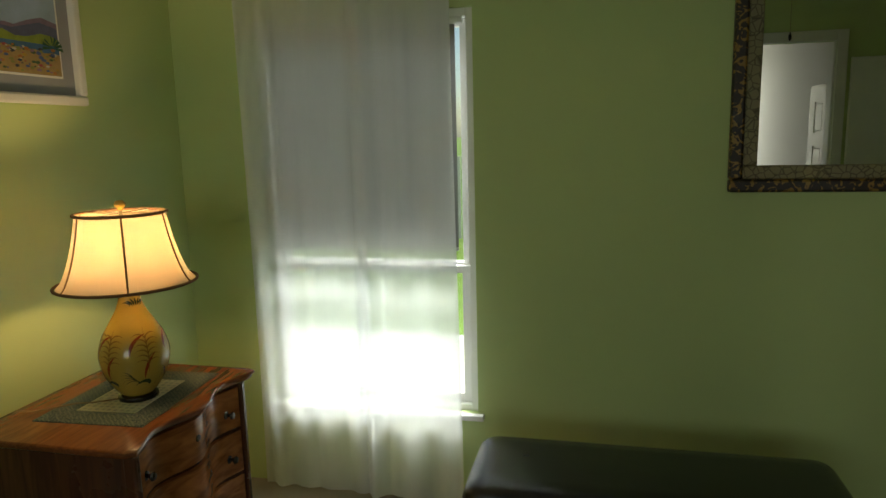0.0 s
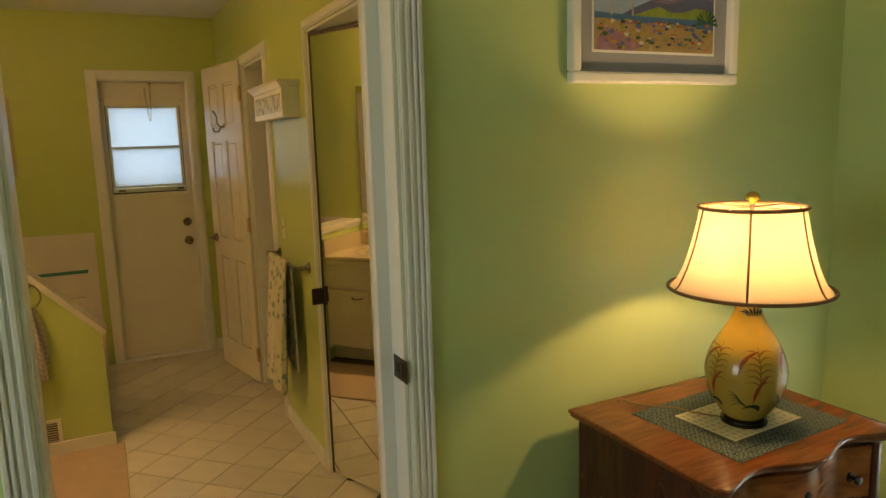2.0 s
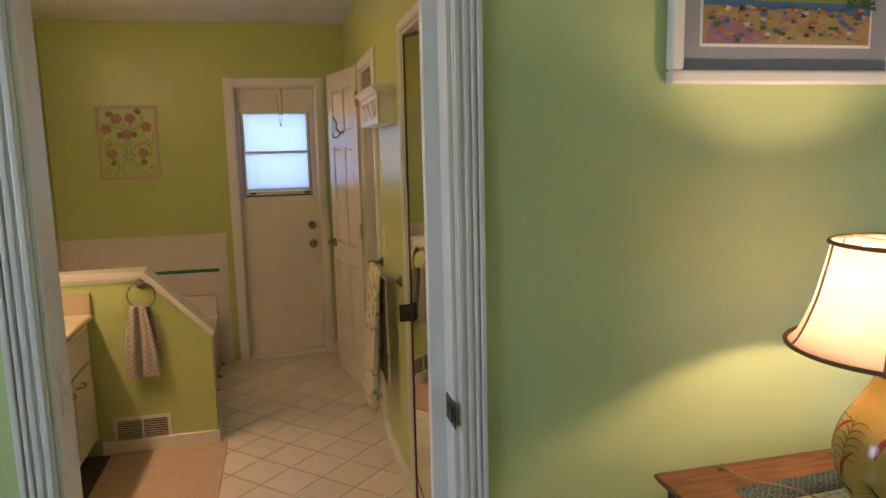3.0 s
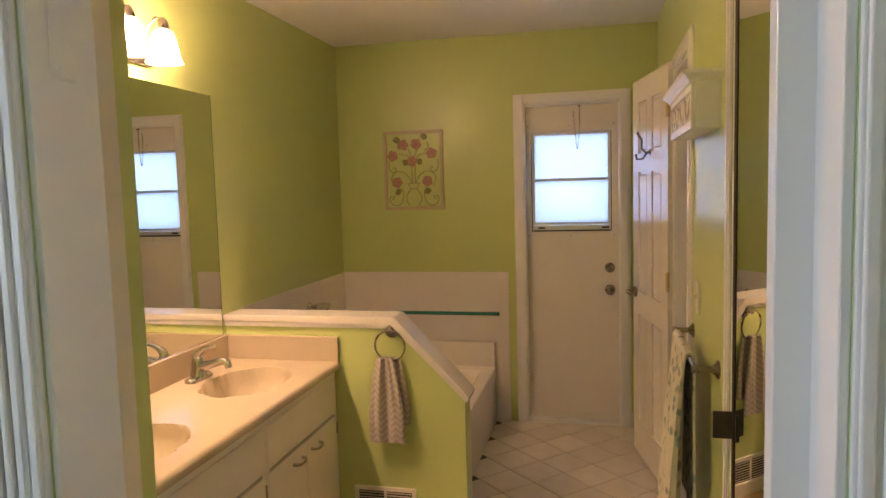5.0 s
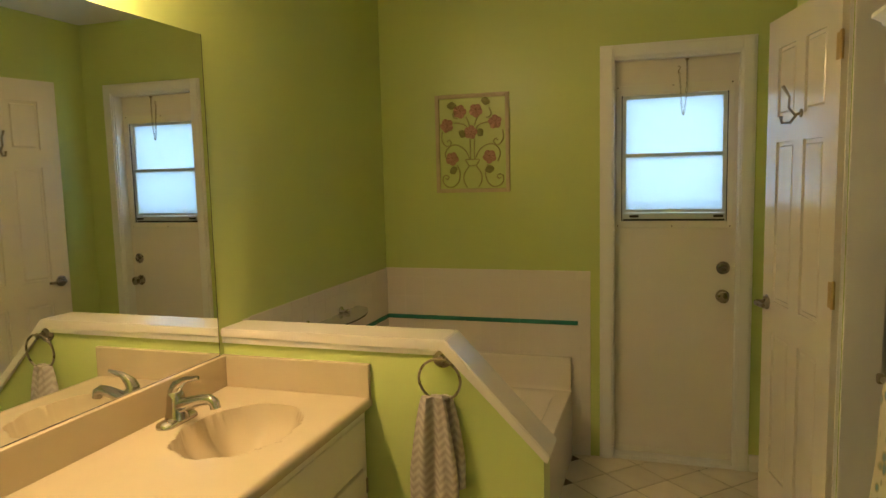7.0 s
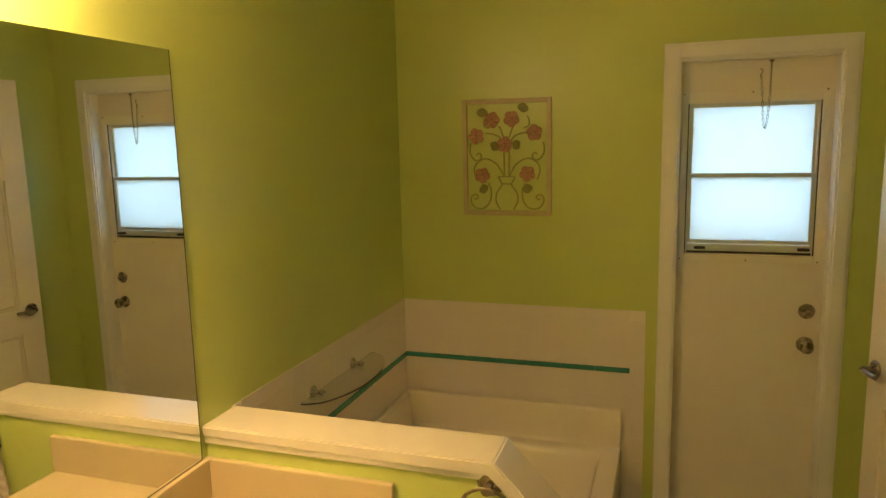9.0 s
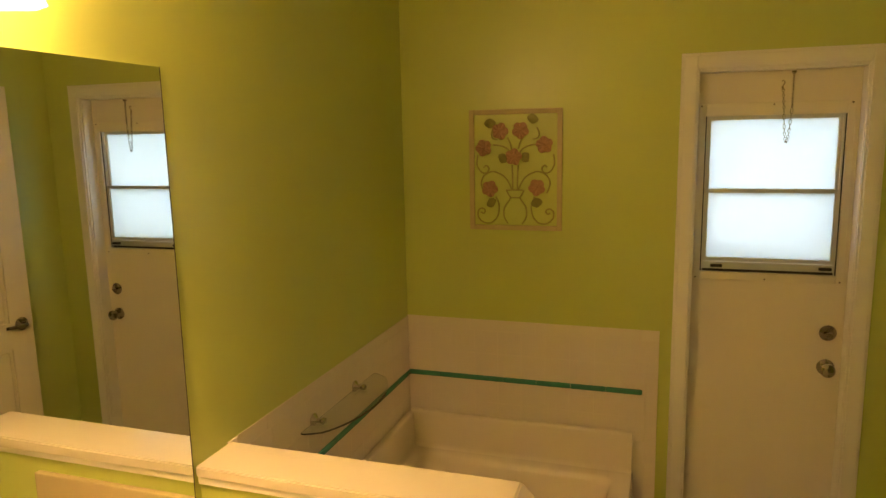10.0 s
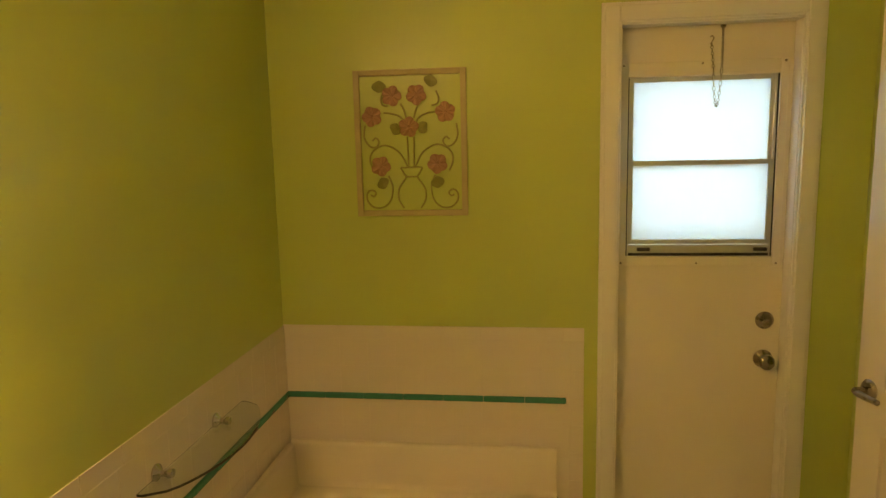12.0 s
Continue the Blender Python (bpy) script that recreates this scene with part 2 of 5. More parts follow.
wall("wall_back", "lime green painted bathroom wall behind the tub", [
    (XB - 0.15, XB, YL - 0.12, 0.622, -0.02, H), (XB - 0.15, XB, 1.222, 2.6, -0.02, H), (XB - 0.15, XB, 0.622, 1.222, 2.045, H)], GREEN)
wall("wall_vanity", "lime green painted wall behind the vanity", [(XB, XE, YL - 0.12, YL, -0.02, H)], GREEN)
CO0, CO1 = -4.295, -3.70               # closet doorway in the towel wall
MO0, MO1 = -2.876, -2.19               # mirrored door in the towel wall
wall("wall_towel", "glossy lime green wall with two doorways", [
    (XB, CO0, YR, YR + 0.12, -0.02, H), (CO0, CO1, YR, YR + 0.12, 2.045, H), (CO1, MO0, YR, YR + 0.12, -0.02, H),
    (MO0, MO1, YR, YR + 0.12, 2.045, H), (MO1, XE, YR, YR + 0.12, -0.02, H)], GREEN)
wall("wall_doorway", "green wall with the bathroom doorway", [
    (XE, XR, BS, DL, ZB, H), (XE, XR, DL, DR, DH + 0.03, H), (XE, XR, DR, YW + 0.15, ZB, H)], SAGE)
LX0, LY1 = -2.315, 0.06               # linen closet beside the vanity
wall("wall_linen", "lime green linen closet walls beside the vanity", [
    (LX0, LX0 + 0.06, YL, LY1 - 0.05, -0.02, H), (LX0, -2.187, LY1 - 0.05, LY1, -0.02, H), (-1.83, XE, LY1 - 0.05, LY1, -0.02, H), (-2.187, -1.83, LY1 - 0.05, LY1, 2.05, H)], GREEN)
WX0, WX1, WZ0, WZ1 = -1.235, -0.205, 0.27, 2.12
wall("wall_window", "green bedroom wall with one tall window", [
    (XR, WX0, YW, YW + 0.15, ZB, H), (WX1, BE + 0.12, YW, YW + 0.15, ZB, H), (WX0, WX1, YW, YW + 0.15, ZB, WZ0), (WX0, WX1, YW, YW + 0.15, WZ1, H)], SAGE)
PX = 1.12                              # partition between bedroom and hall
wall("wall_east", "green bedroom wall beyond the bench", [(BE, BE + 0.12, BS, YW, ZB, H)], SAGE)
wall("wall_partition", "green partition with the hall opening", [
    (PX, PX + 0.1, BS, 1.5, ZB, H), (PX + 0.1, 1.74, 1.4, 1.5, 2.09, H), (1.74, BE, 1.4, 1.5, ZB, H)], SAGE)
# this wall's opening is made up, to hold the added fill lamp
wall("wall_south", "unseen green bedroom wall with an opening added for fill light", [
    (XR, -0.9, BS - 0.12, BS, ZB, H), (0.5, BE + 0.12, BS - 0.12, BS, ZB, H), (-0.9, 0.5, BS - 0.12, BS, ZB, 0.9), (-0.9, 0.5, BS - 0.12, BS, 2.0, H)], SAGE)
tagged(part("ceiling_bath", box(XB - 0.15, XE + 0.06, YL - 0.12, 2.6, H, H + 0.1), CEIL), "off-white textured bathroom ceiling", "ceiling", kind="structure")
tagged(part("ceiling_bedroom", box(XE + 0.06, BE + 0.12, BS - 0.12, YW + 0.15, H, H + 0.1), CEIL), "off-white bedroom ceiling", "ceiling", kind="structure")
floor = tagged(part("floor_bath", box(XB - 0.15, XE + 0.06, YL - 0.12, 2.6, -0.2, -0.003), FGROUT), "diagonal beige ceramic floor tiles with dark grout", "floor", kind="structure")
tagged(part("floor_bedroom", box(XE + 0.06, BE + 0.12, BS - 0.12, YW + 0.15, -0.26, ZB), BEDFLOOR), "tan bedroom carpet", "floor", kind="structure")
tagged(part("carpet", box(-3.77, XE + 0.05, -0.02, 0.57, -0.002, 0.008, 0.003), CARPET), "beige carpet strip in front of the vanity", "carpet", kind="structure")
# closet behind the open door and recess behind the mirrored door
wall("wall_closet", "cream closet walls behind the towel wall", [
    (-4.45, -4.40, YR + 0.12, 2.5, -0.02, H), (-3.45, -3.40, YR + 0.12, 2.5, -0.02, H), (-4.45, -3.40, 2.5, 2.55, -0.02, H),
    (MO0 - 0.1, MO1 + 0.1, YR + 0.35, YR + 0.4, -0.02, H), (MO0 - 0.15, MO0 - 0.1, YR + 0.12, YR + 0.4, -0.02, H), (MO1 + 0.1, MO1 + 0.15, YR + 0.12, YR + 0.4, -0.02, H)], HALL)
# the hall beyond the partition, seen in the bedroom mirror
wall("wall_hall", "white hall walls", [
    (PX + 0.1, PX + 0.12, BS, 1.4, ZB, H), (1.95, 2.0, BS, 1.4, ZB, H)], HALL)


# ---- casings, baseboards ----
def casing(name, label, axis, face, out, a0, a1, top, w=0.085, d=0.018, low=0.0):
    """Moulded door casing on the wall plane axis = face, proud by out * d: two legs and a head, with a ridge."""
    rows = []
    for k, (u0, u1, dd) in enumerate(((0.0, w, d * 0.45), (0.005, 0.020, d * 0.72), (0.027, 0.041, d * 0.8), (0.046, 0.057, d * 0.95), (0.061, w - 0.001, d * 1.1)) if w > 0.07 else ((0.0, w, d * 0.6), (0.008, w - 0.012, d))):
        f0, f1 = sorted((face - out * 0.001, face + out * dd))
        for s0, s1, z0, z1 in ((a0 - u1, a0 - u0, low, top + u1), (a1 + u0, a1 + u1, low, top + u1), (a0 - u0, a1 + u0, top + u0, top + u1)):
            rows.append((f0, f1, s0, s1, z0, z1) if axis == "x" else (s0, s1, f0, f1, z0, z1))
    return strip(name, label, rows, bevel=0.003)


casing("trim_bath_doorway", "white fluted casing round the bathroom doorway", "x", XR, 1, DL, DR, DH, 0.076, 0.02, ZB)
casing("trim_back_door", "cream painted casing round the back door", "x", XB, 1, 0.632, 1.212, 2.04, 0.068, 0.02)
casing("trim_closet_door", "cream casing round the closet doorway", "y", YR, -1, CO0, CO1, 2.045, 0.062, 0.018)
casing("trim_mirror_door", "cream casing round the mirrored door", "y", YR, -1, MO0, MO1, 2.045, 0.042, 0.012)
strip("trim_bath_jamb", "white jamb of the bathroom doorway", [
    (XE - 0.004, XR - 0.002, DL, DL + 0.012, ZB, DH), (XE + 0.03, XR - 0.002, DR - 0.012, DR, ZB, DH), (XE - 0.004, XE + 0.03, DR - 0.052, DR, ZB, DH), (XE + 0.002, XR - 0.002, DL, DR, DH, DH + 0.028)], bevel=0.002)
strip("trim_back_jamb", "cream jamb and threshold of the back door", [
    (XB - 0.15, XB - 0.002, 0.622, 0.634, 0, 2.045), (XB - 0.15, XB - 0.002, 1.21, 1.222, 0, 2.045), (XB - 0.15, XB - 0.002, 0.634, 1.21, 2.035, 2.045),
    (XB - 0.15, XB + 0.005, 0.634, 1.21, -0.01, 0.018)], bevel=0.002)
strip("trim_closet_jamb", "cream jamb of the closet doorway", [
    (CO0, CO0 + 0.015, YR + 0.002, YR + 0.118, 0, 2.045), (CO1 - 0.015, CO1, YR + 0.002, YR + 0.118, 0, 2.045), (CO0 + 0.015, CO1 - 0.015, YR + 0.002, YR + 0.118, 2.03, 2.045)], bevel=0.002)
strip("trim_mirror_jamb", "cream jamb of the mirrored door", [
    (MO0, MO0 + 0.012, YR + 0.002, YR + 0.118, 0, 2.045), (MO1 - 0.012, MO1, YR + 0.002, YR + 0.118, 0, 2.045), (MO0 + 0.012, MO1 - 0.012, YR + 0.002, YR + 0.118, 2.033, 2.045)], bevel=0.002)
strip("baseboard", "cream painted baseboard along the bathroom walls", [
    (MO0 - 0.05, CO1 + 0.062, YR - 0.014, YR + 0.001, 0, 0.085), (XB, CO0 - 0.062, YR - 0.014, YR + 0.001, 0, 0.085), (XB - 0.001, XB + 0.014, 1.282, YR - 0.014, 0, 0.085),
    (MO1 + 0.05, XE, YR - 0.014, YR + 0.001, 0, 0.085), (LX0, -2.252, LY1 - 0.001, LY1 + 0.012, 0, 0.085)], bevel=0.004, category="baseboard")
strip("baseboard_bedroom", "white painted baseboard along the bedroom walls", [
    (XR - 0.001, XR + 0.014, DR + 0.09, YW, ZB, ZB + 0.09), (XR - 0.001, XR + 0.014, BS, DL - 0.09, ZB, ZB + 0.09)], bevel=0.004, category="baseboard")

# half wall between vanity and tub, with its sloped end
HX0, HX1, HY0, HY1 = -3.895, -3.775, YL, 0.52
prof = [(HY0, 0.0), (HY1, 0.0), (HY1, 0.615), (0.20, 0.947), (HY0, 0.947)]
tagged(part("wall_half", loft([[(HX0, y, z) for y, z in prof], [(HX1, y, z) for y, z in prof]]), GREEN), "lime green half wall with sloped end", "wall", kind="structure")
capp = [(HY0, 0.947), (0.20, 0.947), (HY1 + 0.012, 0.603), (HY1 + 0.022, 0.630), (0.212, 0.977), (HY0, 0.977)]
cap = loft([[(HX0 - 0.018, y, z) for y, z in capp], [(HX1 + 0.018, y, z) for y, z in capp]])
bmesh.ops.bevel(cap, geom=list(cap.edges), offset=0.004, segments=2, affect="EDGES")
tagged(part("trim_half_wall_cap", cap, CAPW), "cream glossy cap on the half wall", "trim", kind="structure")
strip("trim_half_wall_lip", "thin moulding under the half wall cap", [(HX1 - 0.001, HX1 + 0.01, YL, 0.193, 0.924, 0.946)], bevel=0.003)
strip("baseboard_half_wall", "cream baseboard on the half wall", [(HX1 - 0.001, HX1 + 0.014, -0.06, HY1 + 0.012, 0.0, 0.075), (HX0, HX1 - 0.001, HY1 - 0.001, HY1 + 0.012, 0, 0.075)], CAB, 0.004, "baseboard")


# ---- doors ----
def six_panel(parent, w, h, t=0.035, material=None, z0=0.012):
    """A six-panel leaf from the hinge edge at the parent's origin along its x, centred on y = 0."""
    material = material or DOORWHITE
    st, mid = 0.11 * w / 0.65, 0.09 * w / 0.65
    rails = [(0.0, 0.20), (0.80, 0.93), (1.58, 1.68), (h - 0.12, h)]
    rows = [(0, st, -t / 2, t / 2, z0, z0 + h), (w - st, w, -t / 2, t / 2, z0, z0 + h)]
    rows += [(st, w - st, -t / 2, t / 2, z0 + a, z0 + b) for a, b in rails]
    rows += [((w - mid) / 2, (w + mid) / 2, -t / 2, t / 2, z0 + a[1], z0 + b[0]) for a, b in zip(rails, rails[1:])]
    bm = boxes(rows)
    box(st, w - st, -t / 2 + 0.010, t / 2 - 0.010, z0 + 0.2, z0 + h - 0.12, into=bm)
    part("leaf", bm, material, parent)
    for a, b in zip(rails, rails[1:]):
        for u0, u1 in ((st, (w - mid) / 2), ((w + mid) / 2, w - st)):
            part("panel", box(u0 + 0.014, u1 - 0.014, -t / 2 + 0.003, t / 2 - 0.003, z0 + a[1] + 0.014, z0 + b[0] - 0.014, 0.006, 1), material, parent)


def knob_set(parent, name, place, direction, lever=False):
    m = Matrix.Translation(place) @ Vector(direction).to_track_quat("Z", "Y").to_matrix().to_4x4()
    if lever:
        bm = lathe([(0.03, 0.0), (0.032, 0.004), (0.026, 0.012), (0.011, 0.014), (0.011, 0.045)], 24, m)
        tube([m @ Vector(p) for p in ((0, 0, 0.045), (0.02, 0, 0.052), (0.06, 0, 0.052), (0.095, 0, 0.048))], [0.011, 0.010, 0.009, 0.008], 10, bm)
    else:
        bm = lathe([(0.032, 0.0), (0.033, 0.004), (0.027, 0.010), (0.012, 0.016), (0.012, 0.030), (0.022, 0.036), (0.028, 0.046), (0.027, 0.056), (0.018, 0.064), (0.006, 0.065), (0.006, 0.067), (0.001, 0.067)], 28, m)
    return part(name, bm, NICKEL, parent, "brushed nickel " + name.replace("_", " "), 40)


# back door with an aluminium window
XD = XB - 0.085
door1 = empty("door_1", (XD, 0.636, 0.0), "closed cream back door with a frosted sash window", "door", kind="structure")
w1, wl, wr, wb, wt = 0.56, 0.0, 0.0, 1.225, 1.895
ya, yb = 0.015, 0.545
part("leaf", boxes([(-0.02, 0.018, -0.008, ya, 0.016, 2.036), (-0.02, 0.018, yb, w1 + 0.013, 0.016, 2.036), (-0.02, 0.018, ya, yb, 0.016, wb), (-0.02, 0.018, ya, yb, wt, 2.036)]), DOORWHITE, door1)
part("kick_strip", box(0.018, 0.024, 0.002, w1 - 0.002, 0.02, 0.050, 0.002), CAB, door1)
fr = part("window_frame", boxes([(-0.02, 0.026, ya - 0.012, ya + 0.014, wb - 0.02, wt + 0.02), (-0.02, 0.026, yb - 0.014, yb + 0.012, wb - 0.02, wt + 0.02),
    (-0.02, 0.026, ya + 0.014, yb - 0.014, wt - 0.028, wt + 0.02), (-0.02, 0.026, ya + 0.014, yb - 0.014, wb - 0.02, wb + 0.012)], 0.002), CAB, door1)
part("inner_track", boxes([(-0.018, 0.014, ya + 0.014, ya + 0.024, wb + 0.012, wt - 0.028), (-0.018, 0.014, yb - 0.024, yb - 0.014, wb + 0.012, wt - 0.028),
    (-0.018, 0.010, ya + 0.024, yb - 0.024, wb + 0.012, wb + 0.053)], 0.001), ALU, door1, "aluminium sash track")
for nm, z0, z1, xo in (("lower_sash", 1.280, 1.578, 0.006), ("upper_sash", 1.555, wt - 0.028, -0.008)):
    sash = part(nm, boxes([(xo - 0.008, xo + 0.008, ya + 0.024, ya + 0.036, z0, z1), (xo - 0.008, xo + 0.008, yb - 0.036, yb - 0.024, z0, z1),
        (xo - 0.008, xo + 0.008, ya + 0.036, yb - 0.036, z0, z0 + 0.016), (xo - 0.008, xo + 0.008, ya + 0.036, yb - 0.036, z1 - 0.016, z1)], 0.001), ALU, door1, "aluminium sash")
    part("pane", box(xo - 0.002, xo + 0.002, ya + 0.036, yb - 0.036, z0 + 0.016, z1 - 0.016), FROST, sash, "frosted glass pane")
for yy in (0.07, 0.47):
    part("sash_latch", box(0.012, 0.026, yy, yy + 0.045, 1.256, 1.268, 0.002), DARKGAP, door1, "black sash latch")
for yy in (0.012, 0.275, 0.545):
    for zz in (wb - 0.012, wt + 0.012):
        part("screw", lathe([(0.004, 0), (0.004, 0.002), (0.001, 0.003)], 8, Matrix.Translation((0.026, yy, zz)) @ pose(0, 0, 0, 0, 90, 0)), NICKEL, door1)
# strips stand proud of the track; their black paints the recess's shade
part("track_shade", boxes([(0.012, 0.0165, ya + 0.014, ya + 0.0185, wb + 0.012, wt - 0.028), (0.012, 0.0165, yb - 0.0185, yb - 0.014, wb + 0.012, wt - 0.028), (0.009, 0.0135, ya + 0.019, yb - 0.019, wb + 0.013, wb + 0.023)]), DARKGAP, door1, "dark strips painting the shaded recess round the sash")
knob_set(door1, "door_knob", (0.018, 0.518, 0.863), (1, 0, 0))
part("deadbolt", lathe([(0.031, 0), (0.032, 0.006), (0.026, 0.012), (0.024, 0.014), (0.001, 0.0145)], 28, Matrix.Translation((0.018, 0.518, 1.005)) @ pose(0, 0, 0, 0, 90, 0)), NICKEL, door1, "brushed nickel deadbolt", 40)
part("thumb_turn", box(0.030, 0.048, 0.504, 0.532, 1.0, 1.01, 0.003), NICKEL, door1, "nickel thumb turn")

# spring and chain hung from the head of the back door frame
chain = empty("door_chain", (XB - 0.055, 0.965, 2.03), "steel door chain with a coil spring, hanging slack", "chain")
coil = [(0.004 * math.cos(i * 0.9), 0.004 * math.sin(i * 0.9) + 0.008, -0.03 - 0.0009 * i) for i in range(120)]
part("spring", tube(coil, 0.0012, 6), CHROME, chain, "coil spring", 60)
part("eye_screw", lathe([(0.009, 0), (0.009, -0.006), (0.004, -0.01), (0.003, -0.035)], 14, Matrix.Translation((0, 0.008, 0.0))), NICKEL, chain)
path = [(0.0, 0.008 + (-0.028) * s, -0.14 - 0.13 * (1 - (2 * s - 1) ** 2) - (0.0)) for s in [i / 22 for i in range(23)]]
path += [(0.0, -0.02 - 0.001 * i, -0.14 + 0.0105 * i) for i in range(1, 9)]
links = bmesh.new()
for i, (a, b) in enumerate(zip(path, path[1:])):
    a, b = Vector(a), Vector(b)
    d, side = (b - a), Vector((1, 0, 0)) if i % 2 else Vector((0, 1, 0))
    side = (side - d.normalized() * side.dot(d.normalized())).normalized()
    c, hl = (a + b) / 2, d.length * 0.62
    tube([c + d.normalized() * hl * math.cos(k * math.pi / 5) + side * 0.0045 * math.sin(k * math.pi / 5) for k in range(10)], 0.0012, 5, links, True)
part("links", links, CHROME, chain, "steel chain links", 60)
part("hook", tube([(0.006, -0.028, -0.07), (0.004, -0.032, -0.06), (0.004, -0.026, -0.05), (0.004, -0.022, -0.042), (0.004, -0.028, -0.034), (0.004, -0.034, -0.038)], 0.0022, 8), BRASSY, chain, "dark S hook", 60)

# open closet door
LEAF = math.degrees(math.atan2(1.296 - 1.425, -4.927 + 4.30))
door2 = empty("door_2", (-4.30, 1.425, 0.0), "white six-panel closet door standing open", "door", kind="structure", turn=LEAF)
six_panel(door2, 0.64, 2.07)
knob_set(door2, "lever_handle", (0.585, 0.018, 0.93), (0, 1, 0), True)
for zz in (0.20, 1.06, 1.88):
    hinge = part("hinge", lathe([(0.007, -0.045), (0.007, 0.045), (0.004, 0.05)], 12, Matrix.Translation((-0.006, 0.019, zz))), BRASS, door2, "worn brass hinge", 50)
    part("hinge_leaf", box(0.0, 0.03, 0.0176, 0.0205, zz - 0.044, zz + 0.044, 0.001), BRASS, hinge)
hk = part("coat_hook", tube([(0.30, 0.018, 1.69), (0.30, 0.04, 1.685), (0.30, 0.062, 1.71), (0.30, 0.06, 1.75), (0.30, 0.085, 1.79)], [0.007, 0.006, 0.005, 0.005, 0.007], 10), BRASSY, door2, "aged steel double coat hook", 60)
part("hook_arm", tube([(0.30, 0.035, 1.685), (0.30, 0.055, 1.655), (0.30, 0.085, 1.655), (0.30, 0.09, 1.68)], [0.006, 0.005, 0.005, 0.007], 10), BRASSY, hk, "", 60)
part("hook_plate", lathe([(0.016, 0), (0.016, 0.004), (0.009, 0.007)], 16, Matrix.Translation((0.30, 0.017, 1.69)) @ pose(0, 0, 0, -90, 0, 0)), BRASSY, hk, "", 50)

# linen closet door beside the vanity
strip("trim_linen_door", "cream casing round the linen closet door", [(-2.25, -2.189, LY1 - 0.001, LY1 + 0.014, 0, 2.10), (-2.189, -1.80, LY1 - 0.001, LY1 + 0.014, 2.05, 2.10)], CAB)
# black strips paint the shade in the gap round the linen door
strip("trim_linen_gap", "dark strip painting the shadow gap of the linen closet door", [(-2.187, -2.170, LY1 - 0.045, LY1 - 0.035, 0, 2.05), (-2.170, -1.83, LY1 - 0.045, LY1 - 0.035, 0, 0.02)], DARKGAP, 0.001)
door3 = empty("door_3", (-2.168, LY1 - 0.012, 0.0), "closed cream panelled linen closet door", "door", kind="structure")
six_panel(door3, 0.335, 2.03)
strike = empty("strike_plate", (XE + 0.075, DR - 0.012, 0.885), "dark steel strike plate on the white jamb", "strike plate", kind="structure")
part("plate", boxes([(-0.03, 0.065, -0.0025, 0.001, -0.035, 0.035)], 0.001), STEELGAP, strike)
part("keeper", boxes([(0.02, 0.045, -0.006, -0.002, -0.022, 0.022)], 0.002), STEELGAP, strike)
# no opening is cut; a raised black box paints the dark inside
part("hole", box(-0.012, 0.012, -0.004, -0.002, -0.014, 0.014), DARKGAP, strike)

for zz in (0.30, 1.02, 1.74):
    hm = empty("hinge_plate", (XE + 0.06, DL + 0.012, zz), "white painted-over hinge plate on the door jamb", "hinge", "jamb hinges", "structure")
    part("plate", box(-0.022, 0.022, -0.001, 0.0022, -0.05, 0.05, 0.0015), WHITE, hm)
    for dz in (-0.033, 0.0, 0.033):
        part("screw", lathe([(0.0045, 0), (0.0045, 0.0012), (0.001, 0.0018)], 10, Matrix.Translation((0.006 * (1 if dz else -1), 0.0022, dz)) @ pose(0, 0, 0, -90, 0, 0)), WHITE, hm)

# mirrored door
door4 = empty("door_4", (MO0 + 0.016, YR + 0.006, 0.0), "full-length mirrored closet door, ajar", "door", kind="structure", turn=21)
mw = MO1 - MO0 - 0.035
part("leaf", box(0, mw, 0.006, 0.036, 0.012, 2.03, 0.002), CAB, door4)
part("mirror_sheet", box(0.012, mw - 0.012, 0.0, 0.0055, 0.03, 2.015), MIRROR, door4, "full-length mirror")
# dark strips paint the shaded gap between casing and mirror
part("dark_edge", boxes([(0.0, 0.010, -0.003, 0.0055, 0.012, 2.03), (0.0, mw, -0.003, 0.0055, 2.017, 2.03)], 0.001), STEELGAP, door4, "dark strip painting the shaded gap round the mirrored door")
catch = empty("jamb_plate", (MO0 + 0.013, YR - 0.012, 0.87), "brown metal latch plate on the jamb", "latch plate", kind="structure")
part("plate", boxes([(-0.004, 0.0, -0.032, 0.03, -0.038, 0.038), (-0.004, 0.028, 0.022, 0.026, -0.038, 0.038)], 0.001), STEELGAP, catch)

# ---- bedroom window ----
win = empty("window_1", (WX0, YW, WZ0), "tall white double-hung window", "window", kind="structure")
ww, wh = WX1 - WX0, WZ1 - WZ0
part("window_frame", boxes([(0, 0.035, 0.03, 0.12, 0, wh), (ww - 0.035, ww, 0.03, 0.12, 0, wh), (0.035, ww - 0.035, 0.03, 0.12, wh - 0.035, wh), (0.035, ww - 0.035, 0.03, 0.12, 0, 0.03)], 0.002), WHITE, win)
part("window_sill", box(-0.03, ww + 0.03, -0.035, 0.10, -0.028, -0.001, 0.004), WHITE, win, "white sill")
